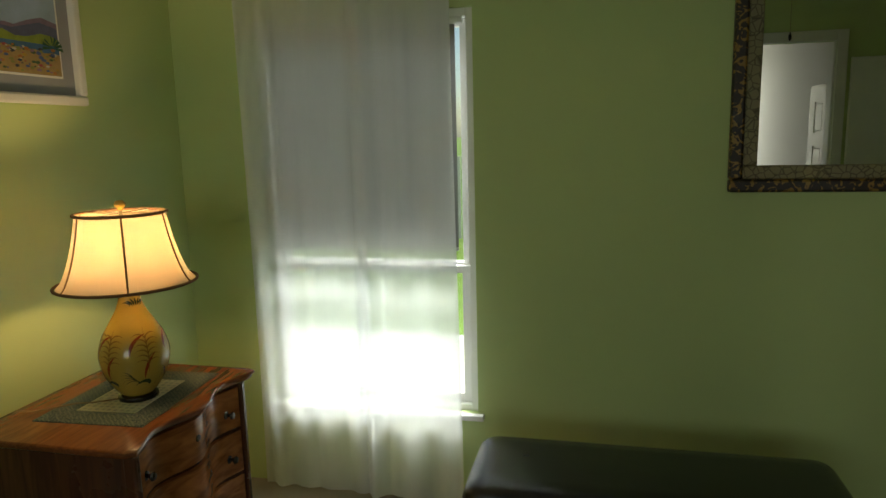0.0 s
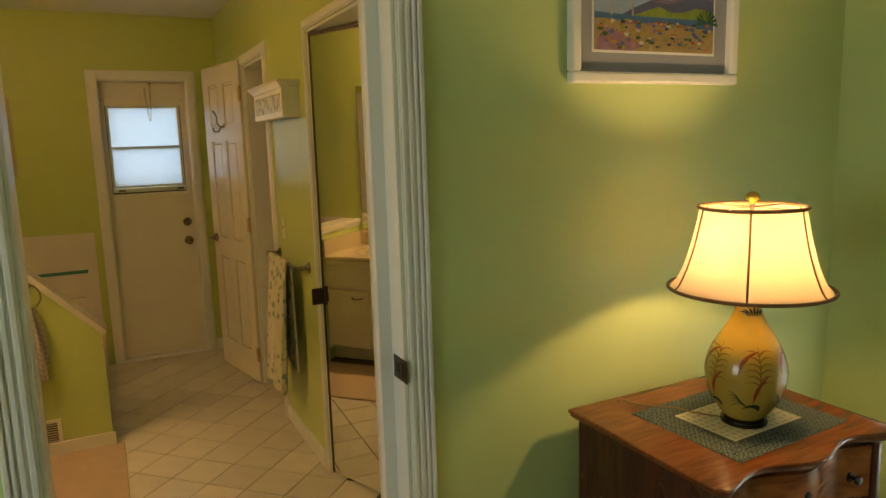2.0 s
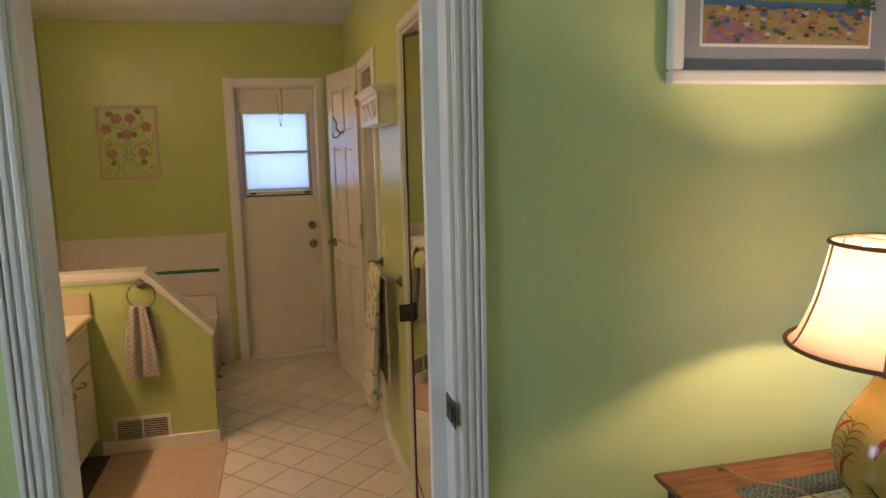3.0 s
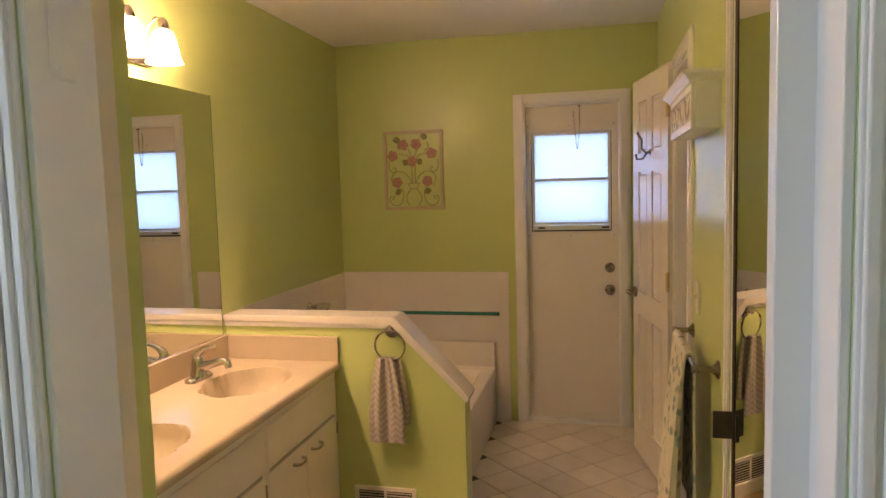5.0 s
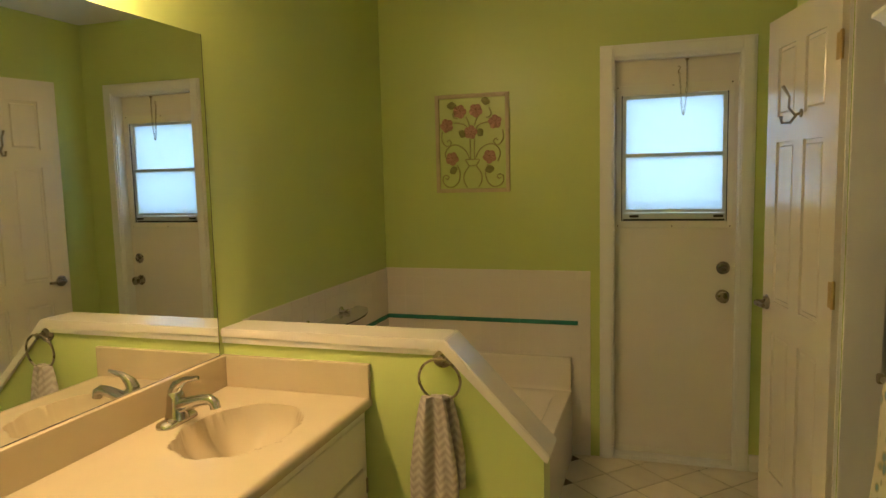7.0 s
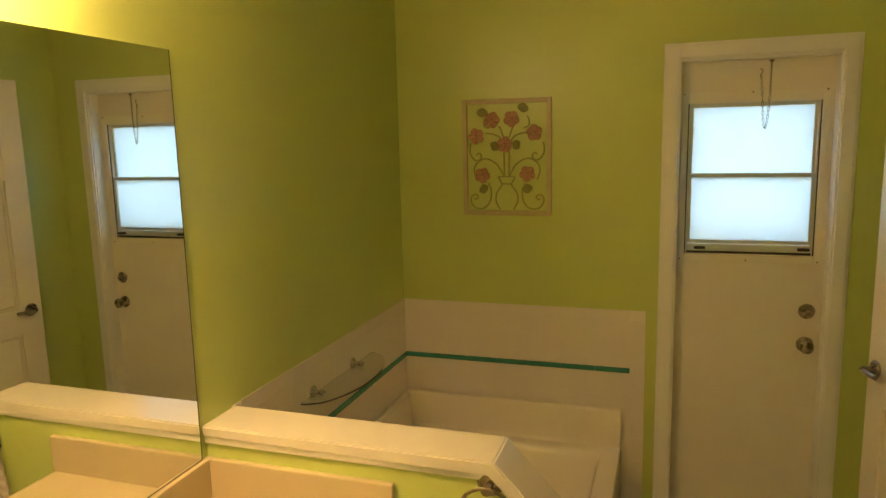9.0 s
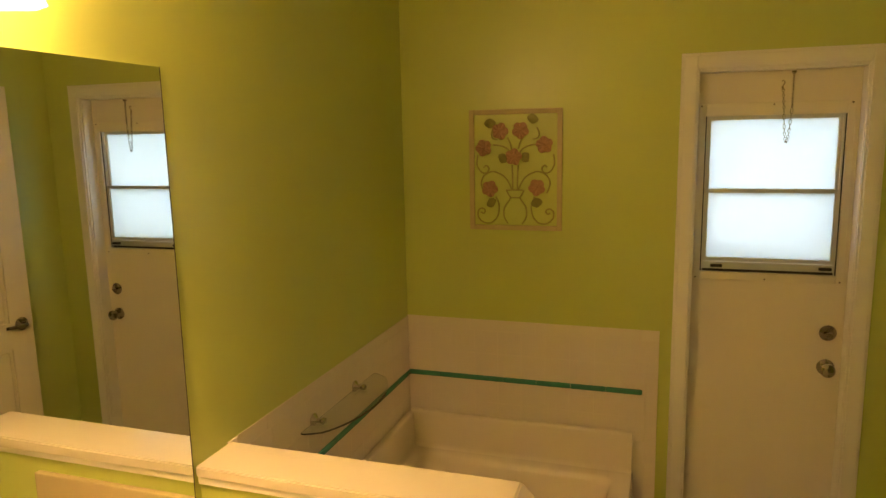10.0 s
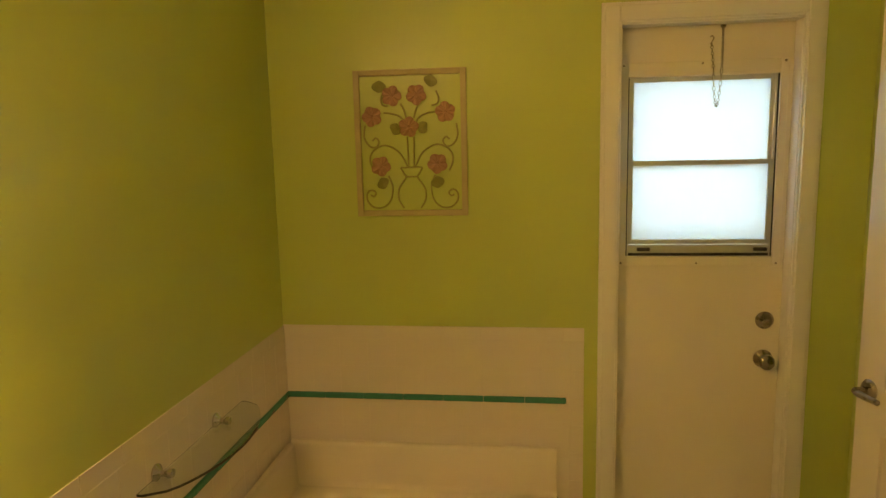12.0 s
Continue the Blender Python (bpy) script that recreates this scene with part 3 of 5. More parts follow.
for nm, z0, z1, yo in (("lower_sash", 0.03, 0.70, 0.055), ("upper_sash", 0.67, wh - 0.035, 0.09)):
    s = part(nm, boxes([(0.035, 0.075, yo, yo + 0.03, z0, z1), (ww - 0.075, ww - 0.035, yo, yo + 0.03, z0, z1), (0.075, ww - 0.075, yo, yo + 0.03, z0, z0 + 0.045), (0.075, ww - 0.075, yo, yo + 0.03, z1 - 0.035, z1)], 0.002), WHITE, win)
    part("pane", box(0.075, ww - 0.075, yo + 0.012, yo + 0.016, z0 + 0.045, z1 - 0.035), GLASS, s, "clear pane").visible_shadow = False
blind = empty("roller_shade", (WX0 + 0.04, YW + 0.035, WZ1 - 0.04), "grey roller shade pulled half down", "window shade")
part("roller", lathe([(0.016, 0), (0.016, ww - 0.1)], 16, pose(0.01, 0, -0.01, 0, 90, 0)), WHITE, blind, "", 40)
part("cloth", box(0.0, ww - 0.125, -0.001, 0.001, -1.02, -0.01), BLIND, blind)
part("bottom_bar", box(0.0, ww - 0.125, -0.005, 0.005, -1.035, -1.02, 0.002), GREYSHADE, blind)


def curtain(label, x0, x1, y, z0, z1, folds, seed, amp, flare):
    """One sheer panel: soft folds of uneven width that open out and wander on the way down, with a rolled hem along each side."""
    rnd = random.Random(seed)
    ph = [rnd.uniform(0, 6.28) for _ in range(8)]
    n, k = folds * 18, 44
    bm = bmesh.new()
    rows = []
    for j in range(k + 1):
        v = j / k
        z = z1 + (z0 - z1) * v
        row = []
        for i in range(n + 1):
            u = i / n
            w = u + 0.035 * math.sin(6.283 * u + ph[1]) + 0.02 * math.sin(3.1 * v + ph[5])
            a = amp * (0.45 + 0.75 * v) * (0.65 + 0.35 * math.sin(4.2 * u + ph[2]))
            dy = a * (math.sin(folds * 6.283 * w + ph[0]) + 0.30 * math.sin(1.7 * folds * 6.283 * w + ph[3] + 1.4 * v) + 0.16 * math.sin(3.3 * folds * 6.283 * w + ph[4]) * (1 - 0.6 * v))
            sway = (0.010 * math.sin(3.6 * v + 5 * u + ph[6]) + flare * (u - 0.5)) * v
            hem = 0.006 * (1 if i in (0, n) else 0)
            row.append(bm.verts.new((x0 + (x1 - x0) * u + sway, y + dy - hem, z)))
        rows.append(row)
    for a, b in zip(rows, rows[1:]):
        for i in range(n):
            bm.faces.new((a[i], a[i + 1], b[i + 1], b[i]))
    return tagged(part("curtain", bm, SHEER, None, "", 80), label, "curtain", "window curtains")


curtain("sheer white voile curtain covering half the window", -1.295, -0.70, YW - 0.075, ZB + 0.02, 2.30, 4, 3, 0.020, -0.02)
curtain("sheer white voile curtain beside the bench", -0.755, -0.285, YW - 0.092, ZB + 0.02, 2.30, 3, 8, 0.022, 0.03)
rod = empty("curtain_rod", (-1.36, YW - 0.08, 2.30), "thin white curtain rod", "curtain rod")
part("rod", lathe([(0.006, 0), (0.006, 1.2)], 10, pose(0, 0, 0, 0, 90, 0)), WHITE, rod, "", 40)
for bx in (0.01, 1.19):
    part("bracket", box(bx - 0.006, bx + 0.006, -0.006, 0.081, -0.012, 0.012, 0.002), WHITE, rod)

# outside
tagged(part("ground", box(-400, 400, -400, 400, -0.32, -0.30), GRASS), "lawn outside the window", "ground", kind="structure")
tagged(part("pavement", box(-6, 6, 3.7, 6.3, -0.30, -0.27, 0.01), CONCRETE), "pale concrete path in the sun", "pavement", kind="structure")
tagged(part("doorstep", box(XB - 0.9, XB - 0.151, 0.1, 1.9, -0.30, 0.003, 0.01), CONCRETE), "concrete step outside the back door", "pavement", kind="structure")
fence = empty("fence", (-7, 12.0, -0.3), "grey board fence across the lawn", "fence")
pick = [part("slat", box(0.0, 0.14, 0, 0.02, 0.05, 1.5, 0.004, 1), FENCE, fence)]
for i in range(1, 80):
    c = pick[0].copy()
    scene.collection.objects.link(c)
    c.location.x = 0.16 * i

# ---- vanity ----
VF = -0.075                            # cabinet face
CT = 0.772                             # counter height
TOPT = 0.032


def vanity_unit(x0, x1, label):
    unit = empty("vanity_cabinet", (x0, 0, 0), label, "cabinet", "vanity cabinets")
    w = x1 - x0
    part("body", boxes([(0.001, w - 0.001, YL + 0.004, VF - 0.018, 0.09, 0.60), (0.001, w - 0.001, YL + 0.004, VF - 0.075, 0.0, 0.09)]), CAB, unit)
    for u0, u1 in ((0.001, 0.03), (w - 0.03, w - 0.001)):
        part("stile", box(u0, u1, VF - 0.019, VF - 0.002, 0.09, CT - TOPT - 0.002, 0.001), CAB, unit)
    part("top_rail", box(0.03, w - 0.03, VF - 0.03, VF - 0.002, 0.545, CT - TOPT - 0.002, 0.001), CAB, unit)
    part("drawer_front", box(0.016, w - 0.012, VF - 0.016, VF + 0.002, 0.537, 0.700, 0.003), CAB, unit)
    for u0, u1, hx in ((0.016, w / 2 - 0.003, w / 2 - 0.085), (w / 2 + 0.003, w - 0.012, w / 2 + 0.085)):
        d = part("door", box(u0, u1, VF - 0.016, VF + 0.002, 0.11, 0.524, 0.003), CAB, unit)
        part("handle", tube([(hx - 0.04, VF, 0.474), (hx - 0.037, VF + 0.019, 0.473), (hx - 0.018, VF + 0.027, 0.470), (hx + 0.018, VF + 0.027, 0.470), (hx + 0.037, VF + 0.019, 0.473), (hx + 0.04, VF, 0.474)], [0.007, 0.006, 0.005, 0.005, 0.006, 0.007], 10), CHROME, d, "chrome bow handle", 60)
    part("hinge", box(0.004, 0.016, VF - 0.003, VF + 0.004, 0.44, 0.49, 0.002), BRASSY, unit, "dark hinge")
    return unit


for a, b in ((-3.772, -3.10), (-3.10, LX0 - 0.002)):
    vanity_unit(a, b, "cream painted vanity cabinet with two doors")

SINKS = ((-3.41, -0.31), (-2.68, -0.31))


def counter():
    """Cast top with two shell bowls, a rolled front edge and a real underside."""
    x0, x1, y0, y1 = -3.773, LX0 - 0.002, YL + 0.002, -0.048
    nx, ny = 210, 60
    bm = bmesh.new()
    grid = []
    for i in range(nx + 1):
        x = x0 + (x1 - x0) * i / nx
        col = []
        for j in range(ny + 1):
            y = y0 + (y1 - y0) * j / ny
            z = CT
            for sx, sy in SINKS:
                u, v = (x - sx) / 0.205, (y - sy) / 0.152
                th = math.atan2(v, u)
                r = math.hypot(u, v) / (1 + 0.035 * math.cos(9 * th) * (1 if u > -0.2 else 0.3))
                if r < 1.06:
                    s = math.sqrt(max(0.0, 1 - (r / 1.06) ** 2))
                    z -= 0.148 * s * (1 + 0.03 * math.cos(9 * th) * r)
            e = y1 - y
            if e < 0.012:
                z -= 0.012 - math.sqrt(max(0, 0.012 ** 2 - (0.012 - e) ** 2))
            col.append(bm.verts.new((x, y, z)))
        grid.append(col)
    for a, b in zip(grid, grid[1:]):
        for j in range(ny):
            bm.faces.new((a[j], b[j], b[j + 1], a[j + 1]))
    low = [bm.verts.new((c[-1].co.x, y1, CT - TOPT)) for c in grid]
    back = [bm.verts.new((c[-1].co.x, y1 - 0.03, CT - TOPT)) for c in grid]
    for i in range(nx):
        bm.faces.new((grid[i][-1], grid[i + 1][-1], low[i + 1], low[i]))
        bm.faces.new((low[i], low[i + 1], back[i + 1], back[i]))
    return bm


top = empty("sink_counter", (0, 0, 0), "beige cultured marble vanity top with two shell sinks", "sink counter")
part("countertop", counter(), MARBLE, top, "", 50)
part("back_splash", box(-3.773, LX0 - 0.002, YL + 0.001, YL + 0.02, CT - 0.01, CT + 0.112, 0.004), MARBLE, top)
part("side_splash", box(-3.773, -3.753, YL + 0.02, -0.05, CT - 0.01, CT + 0.112, 0.004), MARBLE, top)
for sx, sy in SINKS:
    part("drain", lathe([(0.022, 0.0), (0.022, 0.003), (0.016, 0.004), (0.012, 0.002), (0.001, 0.002)], 20, Matrix.Translation((sx, sy, CT - 0.149))), CHROME, top, "chrome drain", 40)


def faucet():
    f = empty("faucet", (0, 0, 0), "chrome single-lever bathroom faucet", "faucet", "vanity faucets")
    base = loft([rrect(-0.078 + d, 0.078 - d, -0.028 + d, 0.028 - d, z, 0.027 - d, 6) for d, z in ((0, 0), (0, 0.008), (0.003, 0.014), (0.010, 0.019), (0.02, 0.022))])
    part("base", base, CHROME, f, "", 50)
    part("body", lathe([(0.036, 0.014), (0.031, 0.035), (0.027, 0.06), (0.026, 0.08), (0.022, 0.094), (0.012, 0.102), (0.001, 0.104)], 24), CHROME, f, "", 50)
    part("spout", tube([(0, 0.0, 0.045), (0, 0.04, 0.060), (0, 0.09, 0.076), (0, 0.122, 0.080), (0, 0.136, 0.072), (0, 0.14, 0.054)], [0.025, 0.021, 0.017, 0.016, 0.016, 0.015], 14), CHROME, f, "", 60)
    part("lever", tube([(0, -0.004, 0.092), (0, 0.008, 0.116), (0, 0.036, 0.134), (0, 0.085, 0.144)], [0.021, 0.017, 0.010, 0.006], 12), CHROME, f, "", 60)
    part("lift_rod", lathe([(0.003, 0.02), (0.003, 0.075), (0.006, 0.08), (0.005, 0.088), (0.001, 0.09)], 10, Matrix.Translation((0, -0.022, 0))), CHROME, f, "", 50)
    return f


f1 = faucet()
f1.matrix_world = pose(SINKS[0][0], -0.53, CT - 0.001, 0, 0, 0)
copy_thing(f1, pose(SINKS[1][0], -0.53, CT - 0.001, 0, 0, 0))

vm = empty("vanity_mirror", (0, 0, 0), "large frameless mirror above the vanity", "mirror")
part("mirror_glass", box(-3.742, LX0 - 0.004, YL + 0.0005, YL + 0.006, CT + 0.114, 1.98), MIRROR, vm)
part("dark_edge", boxes([(-3.744, -3.742, YL + 0.0005, YL + 0.0065, CT + 0.114, 1.98), (-3.742, LX0 - 0.004, YL + 0.0005, YL + 0.0068, CT + 0.1125, CT + 0.1145)]), DARKGAP, vm, "dark worn mirror edge")

vl = empty("vanity_light", (-3.04, YL, 2.07), "three-shade vanity light, switched on", "light")
part("backplate", box(-0.295, 0.295, 0.001, 0.022, -0.035, 0.03, 0.008), NICKEL, vl, "nickel back plate")
for dx in (-0.19, 0.0, 0.19):
    part("arm", tube([(dx, 0.02, 0.0), (dx, 0.05, 0.055), (dx, 0.08, 0.10), (dx, 0.115, 0.125), (dx, 0.14, 0.11)], 0.006, 10), NICKEL, vl, "", 60)
    part("socket", lathe([(0.012, 0.12), (0.022, 0.10), (0.024, 0.075), (0.02, 0.07)], 18, Matrix.Translation((dx, 0.14, 0))), NICKEL, vl, "", 50)
    seg, rings = 40, []
    for r, z in ((0.022, 0.078), (0.032, 0.07), (0.042, 0.045), (0.05, 0.01), (0.058, -0.02), (0.066, -0.045)):
        rings.append([(dx + r * (1 + 0.04 * math.cos(8 * 2 * math.pi * i / seg) * (0.08 - z) / 0.12) * math.cos(2 * math.pi * i / seg),
                       0.14 + r * (1 + 0.04 * math.cos(8 * 2 * math.pi * i / seg) * (0.08 - z) / 0.12) * math.sin(2 * math.pi * i / seg), z) for i in range(seg)])
    part("glass_shade", loft(rings, False), OPAL, vl, "glowing fluted opal glass shade", 60)

# ---- towel ring and towel ----
TRX, TRY, TRZ = HX1, 0.20, 0.917
tr = empty("towel_ring", (TRX, TRY, TRZ), "brushed nickel towel ring on the half wall", "towel ring")
part("rosette", lathe([(0.032, 0), (0.033, 0.004), (0.026, 0.010), (0.024, 0.014), (0.012, 0.018), (0.010, 0.042), (0.013, 0.046), (0.001, 0.05)], 26, pose(0, 0, 0, 0, 90, 0)), NICKEL, tr, "", 40)
part("ring", tube([(0.040 + 0.006 * math.sin(a), 0.068 * math.cos(a), -0.062 + 0.068 * math.sin(a)) for a in [2 * math.pi * i / 40 for i in range(40)]], 0.0045, 10, None, True), NICKEL, tr, "", 60)


def cloth_mat(name, kind):
    m = mat(name, (0.5, 0.45, 0.4), 0.95, bump=0.9, grain=380, spec=0.05)
    co = node(m, "ShaderNodeTexCoord")
    rp = node(m, "ShaderNodeValToRGB")
    if kind == "zigzag":
        sp = node(m, "ShaderNodeSeparateXYZ")
        link(m, co.outputs["Object"], sp.inputs["Vector"])
        pp = node(m, "ShaderNodeMath"); pp.operation = "PINGPONG"; pp.inputs[1].default_value = 0.022
        link(m, sp.outputs["Y"], pp.inputs[0])
        ad = node(m, "ShaderNodeMath"); ad.operation = "ADD"
        link(m, pp.outputs[0], ad.inputs[0]); link(m, sp.outputs["Z"], ad.inputs[1])
        p2 = node(m, "ShaderNodeMath"); p2.operation = "PINGPONG"; p2.inputs[1].default_value = 0.014
        link(m, ad.outputs[0], p2.inputs[0])
        ml = node(m, "ShaderNodeMath"); ml.operation = "MULTIPLY"; ml.inputs[1].default_value = 71.0
        link(m, p2.outputs[0], ml.inputs[0]); link(m, ml.outputs[0], rp.inputs["Fac"])
        rp.color_ramp.elements[0].position, rp.color_ramp.elements[1].position = 0.3, 0.7
        rp.color_ramp.elements[0].color, rp.color_ramp.elements[1].color = (0.39, 0.345, 0.31, 1), (0.49, 0.44, 0.39, 1)
        link(m, rp.outputs["Color"], shader(m).inputs["Base Color"])
    else:
        vo = node(m, "ShaderNodeTexVoronoi"); vo.inputs["Scale"].default_value = 22
        nz = node(m, "ShaderNodeTexNoise"); nz.inputs["Scale"].default_value = 16
        link(m, co.outputs["Object"], vo.inputs["Vector"]); link(m, co.outputs["Object"], nz.inputs["Vector"])
        mu = node(m, "ShaderNodeMath"); mu.operation = "MULTIPLY"
        link(m, vo.outputs["Distance"], mu.inputs[0]); link(m, nz.outputs["Fac"], mu.inputs[1])
        e = rp.color_ramp.elements
        e[0].position, e[0].color = 0.09, (0.22, 0.33, 0.38, 1)
        e[1].position, e[1].color = 0.24, (0.66, 0.62, 0.50, 1)
        n = e.new(0.14); n.color = (0.42, 0.40, 0.26, 1)
        n = e.new(0.18); n.color = (0.64, 0.60, 0.48, 1)
        link(m, mu.outputs[0], rp.inputs["Fac"]); link(m, rp.outputs["Color"], shader(m).inputs["Base Color"])
    return m


ZIG, FLORAL = cloth_mat("zigzag_terry", "zigzag"), cloth_mat("floral_terry", "floral")


def drape(width_at, depth_at, z_top, z_bot, waves, seed, rows=26, n=72):
    """Folded cloth hanging along -z as one thick closed skin; y is its width, x its depth."""
    rnd = random.Random(seed)
    p = [rnd.uniform(0, 6.28) for _ in range(4)]
    rings = []
    for k in range(rows + 1):
        v = k / rows
        z = z_top + (z_bot - z_top) * v
        w, d = width_at(v), depth_at(v)
        ring = []
        for i in range(n):
            a = 2 * math.pi * i / n
            u, s = math.cos(a), math.sin(a)
            fold = 0.35 * d * math.sin(waves * 3.1 * u + p[0] + 0.8 * v) + 0.2 * d * math.sin(waves * 6.4 * u + p[1])
            ring.append((d * 0.62 * s + fold, w * u, z + 0.004 * math.sin(6 * u + p[2]) * v))
        rings.append(ring)
    return loft(rings)


ht = empty("hand_towel", (TRX + 0.046, TRY - 0.022, TRZ - 0.115), "grey zigzag terry hand towel hanging folded from the ring", "towel")
part("front_fold", drape(lambda v: 0.036 + 0.046 * min(1, 1.5 * v) ** 0.7, lambda v: 0.022 + 0.010 * math.sin(3.0 * v), 0.0, -0.375, 1.5, 5), ZIG, ht, "", 70)
part("back_fold", drape(lambda v: 0.034 + 0.042 * min(1, 1.5 * v) ** 0.7, lambda v: 0.012 + 0.006 * v, 0.0, -0.30, 1.2, 9), ZIG, ht, "", 70).location = (-0.022, 0.022, 0.0)

# floor register on the half wall
vent = empty("wall_vent", (HX1, 0.143, 0.12), "cream louvred floor register on the half wall", "vent")
part("frame", boxes([(0.0, 0.008, -0.145, 0.145, -0.078, -0.058), (0.0, 0.008, -0.145, 0.145, 0.058, 0.078), (0.0, 0.008, -0.145, -0.125, -0.058, 0.058), (0.0, 0.008, 0.125, 0.145, -0.058, 0.058), (0.0, 0.008, -0.006, 0.006, -0.058, 0.058)], 0.002), CAB, vent)
# black sheet on the wall paints the dark behind the slats
part("duct_shade", box(0.0005, 0.002, -0.125, 0.125, -0.058, 0.058), DARKGAP, vent)
for s0, s1 in ((-0.123, -0.008), (0.008, 0.123)):
    for i in range(9):
        bm = box(-0.0006, 0.0006, s0, s1, -0.0045, 0.0045)
        bm.transform(pose(0.005, 0, -0.050 + i * 0.0125, 0, 35, 0))
        part("slat", bm, CAB, vent)

# ---- bathtub, surround ----
TX0, TX1, TY0, TY1, TZ = XB + 0.012, HX0 - 0.004, YL + 0.012, 0.425, 0.36
tubt = empty("bathtub", (0, 0, 0), "white acrylic bathtub with a raised back and a plain apron", "bathtub")
rings = [rrect(TX0, TX1, TY0, TY1, z, 0.02) for z in (0.0, TZ - 0.02)]
rings += [rrect(TX0 + 0.006, TX1 - 0.006, TY0 + 0.006, TY1 - 0.006, TZ - 0.004, 0.022), rrect(TX0 + 0.02, TX1 - 0.02, TY0 + 0.02, TY1 - 0.02, TZ, 0.03)]
for d, z, r in ((0.075, TZ, 0.06), (0.085, TZ - 0.006, 0.07), (0.095, TZ - 0.03, 0.09), (0.12, TZ - 0.17, 0.12), (0.15, TZ - 0.26, 0.13), (0.19, TZ - 0.295, 0.13), (0.26, TZ - 0.305, 0.1)):
    rings.append(rrect(TX0 + d * 1.15, TX1 - d * 1.3, TY0 + d, TY1 - d, z, r))
part("shell", loft(rings), TUB, tubt, "", 45)


def flange(length, high, thick):
    """A raised rim with a rounded top edge and a foot that sweeps out into the deck; it runs along y from the wall at x = 0."""
    p = [(0, 0), (0, high)] + [(thick - 0.012 + 0.012 * math.sin(a), high - 0.012 + 0.012 * math.cos(a)) for a in [math.pi / 2 * i / 5 for i in range(6)]]
    p += [(thick + 0.004, high * 0.5)] + [(thick + 0.006 + 0.022 * (1 - math.cos(a)), 0.022 * (1 - math.sin(a))) for a in [math.pi / 2 * i / 5 for i in range(6)]]
    return loft([[(x, 0.0, z) for x, z in p], [(x, length, z) for x, z in p]])


bm = flange(TY1 - TY0 - 0.01, 0.173, 0.026)
bm.transform(pose(TX0 + 0.001, TY0 + 0.004, TZ - 0.002))
part("back_rim", bm, TUB, tubt, "raised back rim", 40)
bm = flange(TX1 - TX0 - 0.05, 0.173, 0.026)
bm.transform(pose(TX1 - 0.004, TY0 + 0.001, TZ - 0.002, 0, 0, 90))
part("side_rim", bm, TUB, tubt, "raised side rim", 40)
part("drain", lathe([(0.03, 0), (0.03, 0.004), (0.02, 0.006), (0.001, 0.005)], 20, Matrix.Translation((-4.2, -0.1, TZ - 0.306))), CHROME, tubt, "chrome drain", 40)

sur = empty("tile_surround", (0, 0, 0), "white glazed tile surround with a teal liner", "tiling", kind="structure")
part("grout_bed", boxes([(XB - 0.001, XB + 0.005, YL, 0.516, 0.0, 0.985), (XB + 0.005, HX0, YL - 0.001, YL + 0.005, 0.3, 0.98)]), GROUT, sur)


def tile_mesh(w, h, t=0.002, b=0.0008):
    return smooth_mesh(box(0, w, 0, t, 0, h, b, 1), "tile", TILE)


TS, GAP = 0.1075, 0.0008
full, bull, liner = tile_mesh(TS - GAP, TS - GAP), tile_mesh(TS * 1.4 - GAP, 0.048), smooth_mesh(box(0, 0.152 - GAP, 0, 0.011, -0.003, 0.020, 0.004, 2), "liner_tile", TEAL, 50)


def lay(mesh, name, place, turn):
    ob = new(name, mesh)
    ob.parent = sur
    ob.matrix_local = pose(*place, 0, 0, turn)
    return ob


ZL = 0.703                             # underside of the teal liner
rows_up = [ZL + 0.019 + i * TS for i in range(2)]
rows_dn = [ZL - (i + 1) * TS for i in range(2)]
yy = YL + 0.006
while yy < 0.41:
    for z in rows_up + rows_dn:
        lay(full, "tile", (XB + 0.005, yy + TS - GAP, z), -90)
    yy += TS
for z in [0.985 - 0.048 - (i + 1) * TS for i in range(8)]:
    lay(tile_mesh(0.516 - yy, TS - GAP), "tile", (XB + 0.005, 0.516, z), -90)
yy = YL + 0.006
while yy < 0.43:
    lay(bull, "tile", (XB + 0.005, min(0.516, yy + TS * 1.4 - GAP), 0.937), -90)
    yy += TS * 1.4
yy = YL + 0.006
while yy + 0.15 < 0.47:
    lay(liner, "liner_tile", (XB + 0.005, yy + 0.15, ZL), -90)
    yy += 0.152
xx = XB + 0.01
while xx < HX0 - 0.05:
    for z in rows_up + rows_dn:
        lay(full, "tile", (xx, YL + 0.005, z), 0)
    xx += TS
xx = XB + 0.01
while xx < HX0 - 0.1:
    lay(bull, "tile", (xx, YL + 0.005, 0.937), 0)
    xx += TS * 1.4
xx = XB + 0.018
while xx < HX0 - 0.1:
    lay(liner, "liner_tile", (xx, YL + 0.005, ZL), 0)
    xx += 0.152

# glass shelf over the tub
gs = empty("glass_shelf", (-4.525, YL + 0.009, 0.832), "clear glass shelf on two chrome brackets", "shelf")
sh = [(-0.34, 0.004)] + [(-0.34 + 0.60 * i / 24, 0.02 + 0.125 * math.sin(math.pi * i / 24) ** 0.5) for i in range(25)] + [(0.26, 0.004)]
part("glass", loft([[(x, y, 0.010) for x, y in sh], [(x, y, 0.016) for x, y in sh]]), GLASS, gs)
part("glass_edge", tube([(x, y + 0.001, 0.013) for x, y in sh[9:-1]], 0.003, 8), DARKGAP, gs, "dark green glass edge", 60)
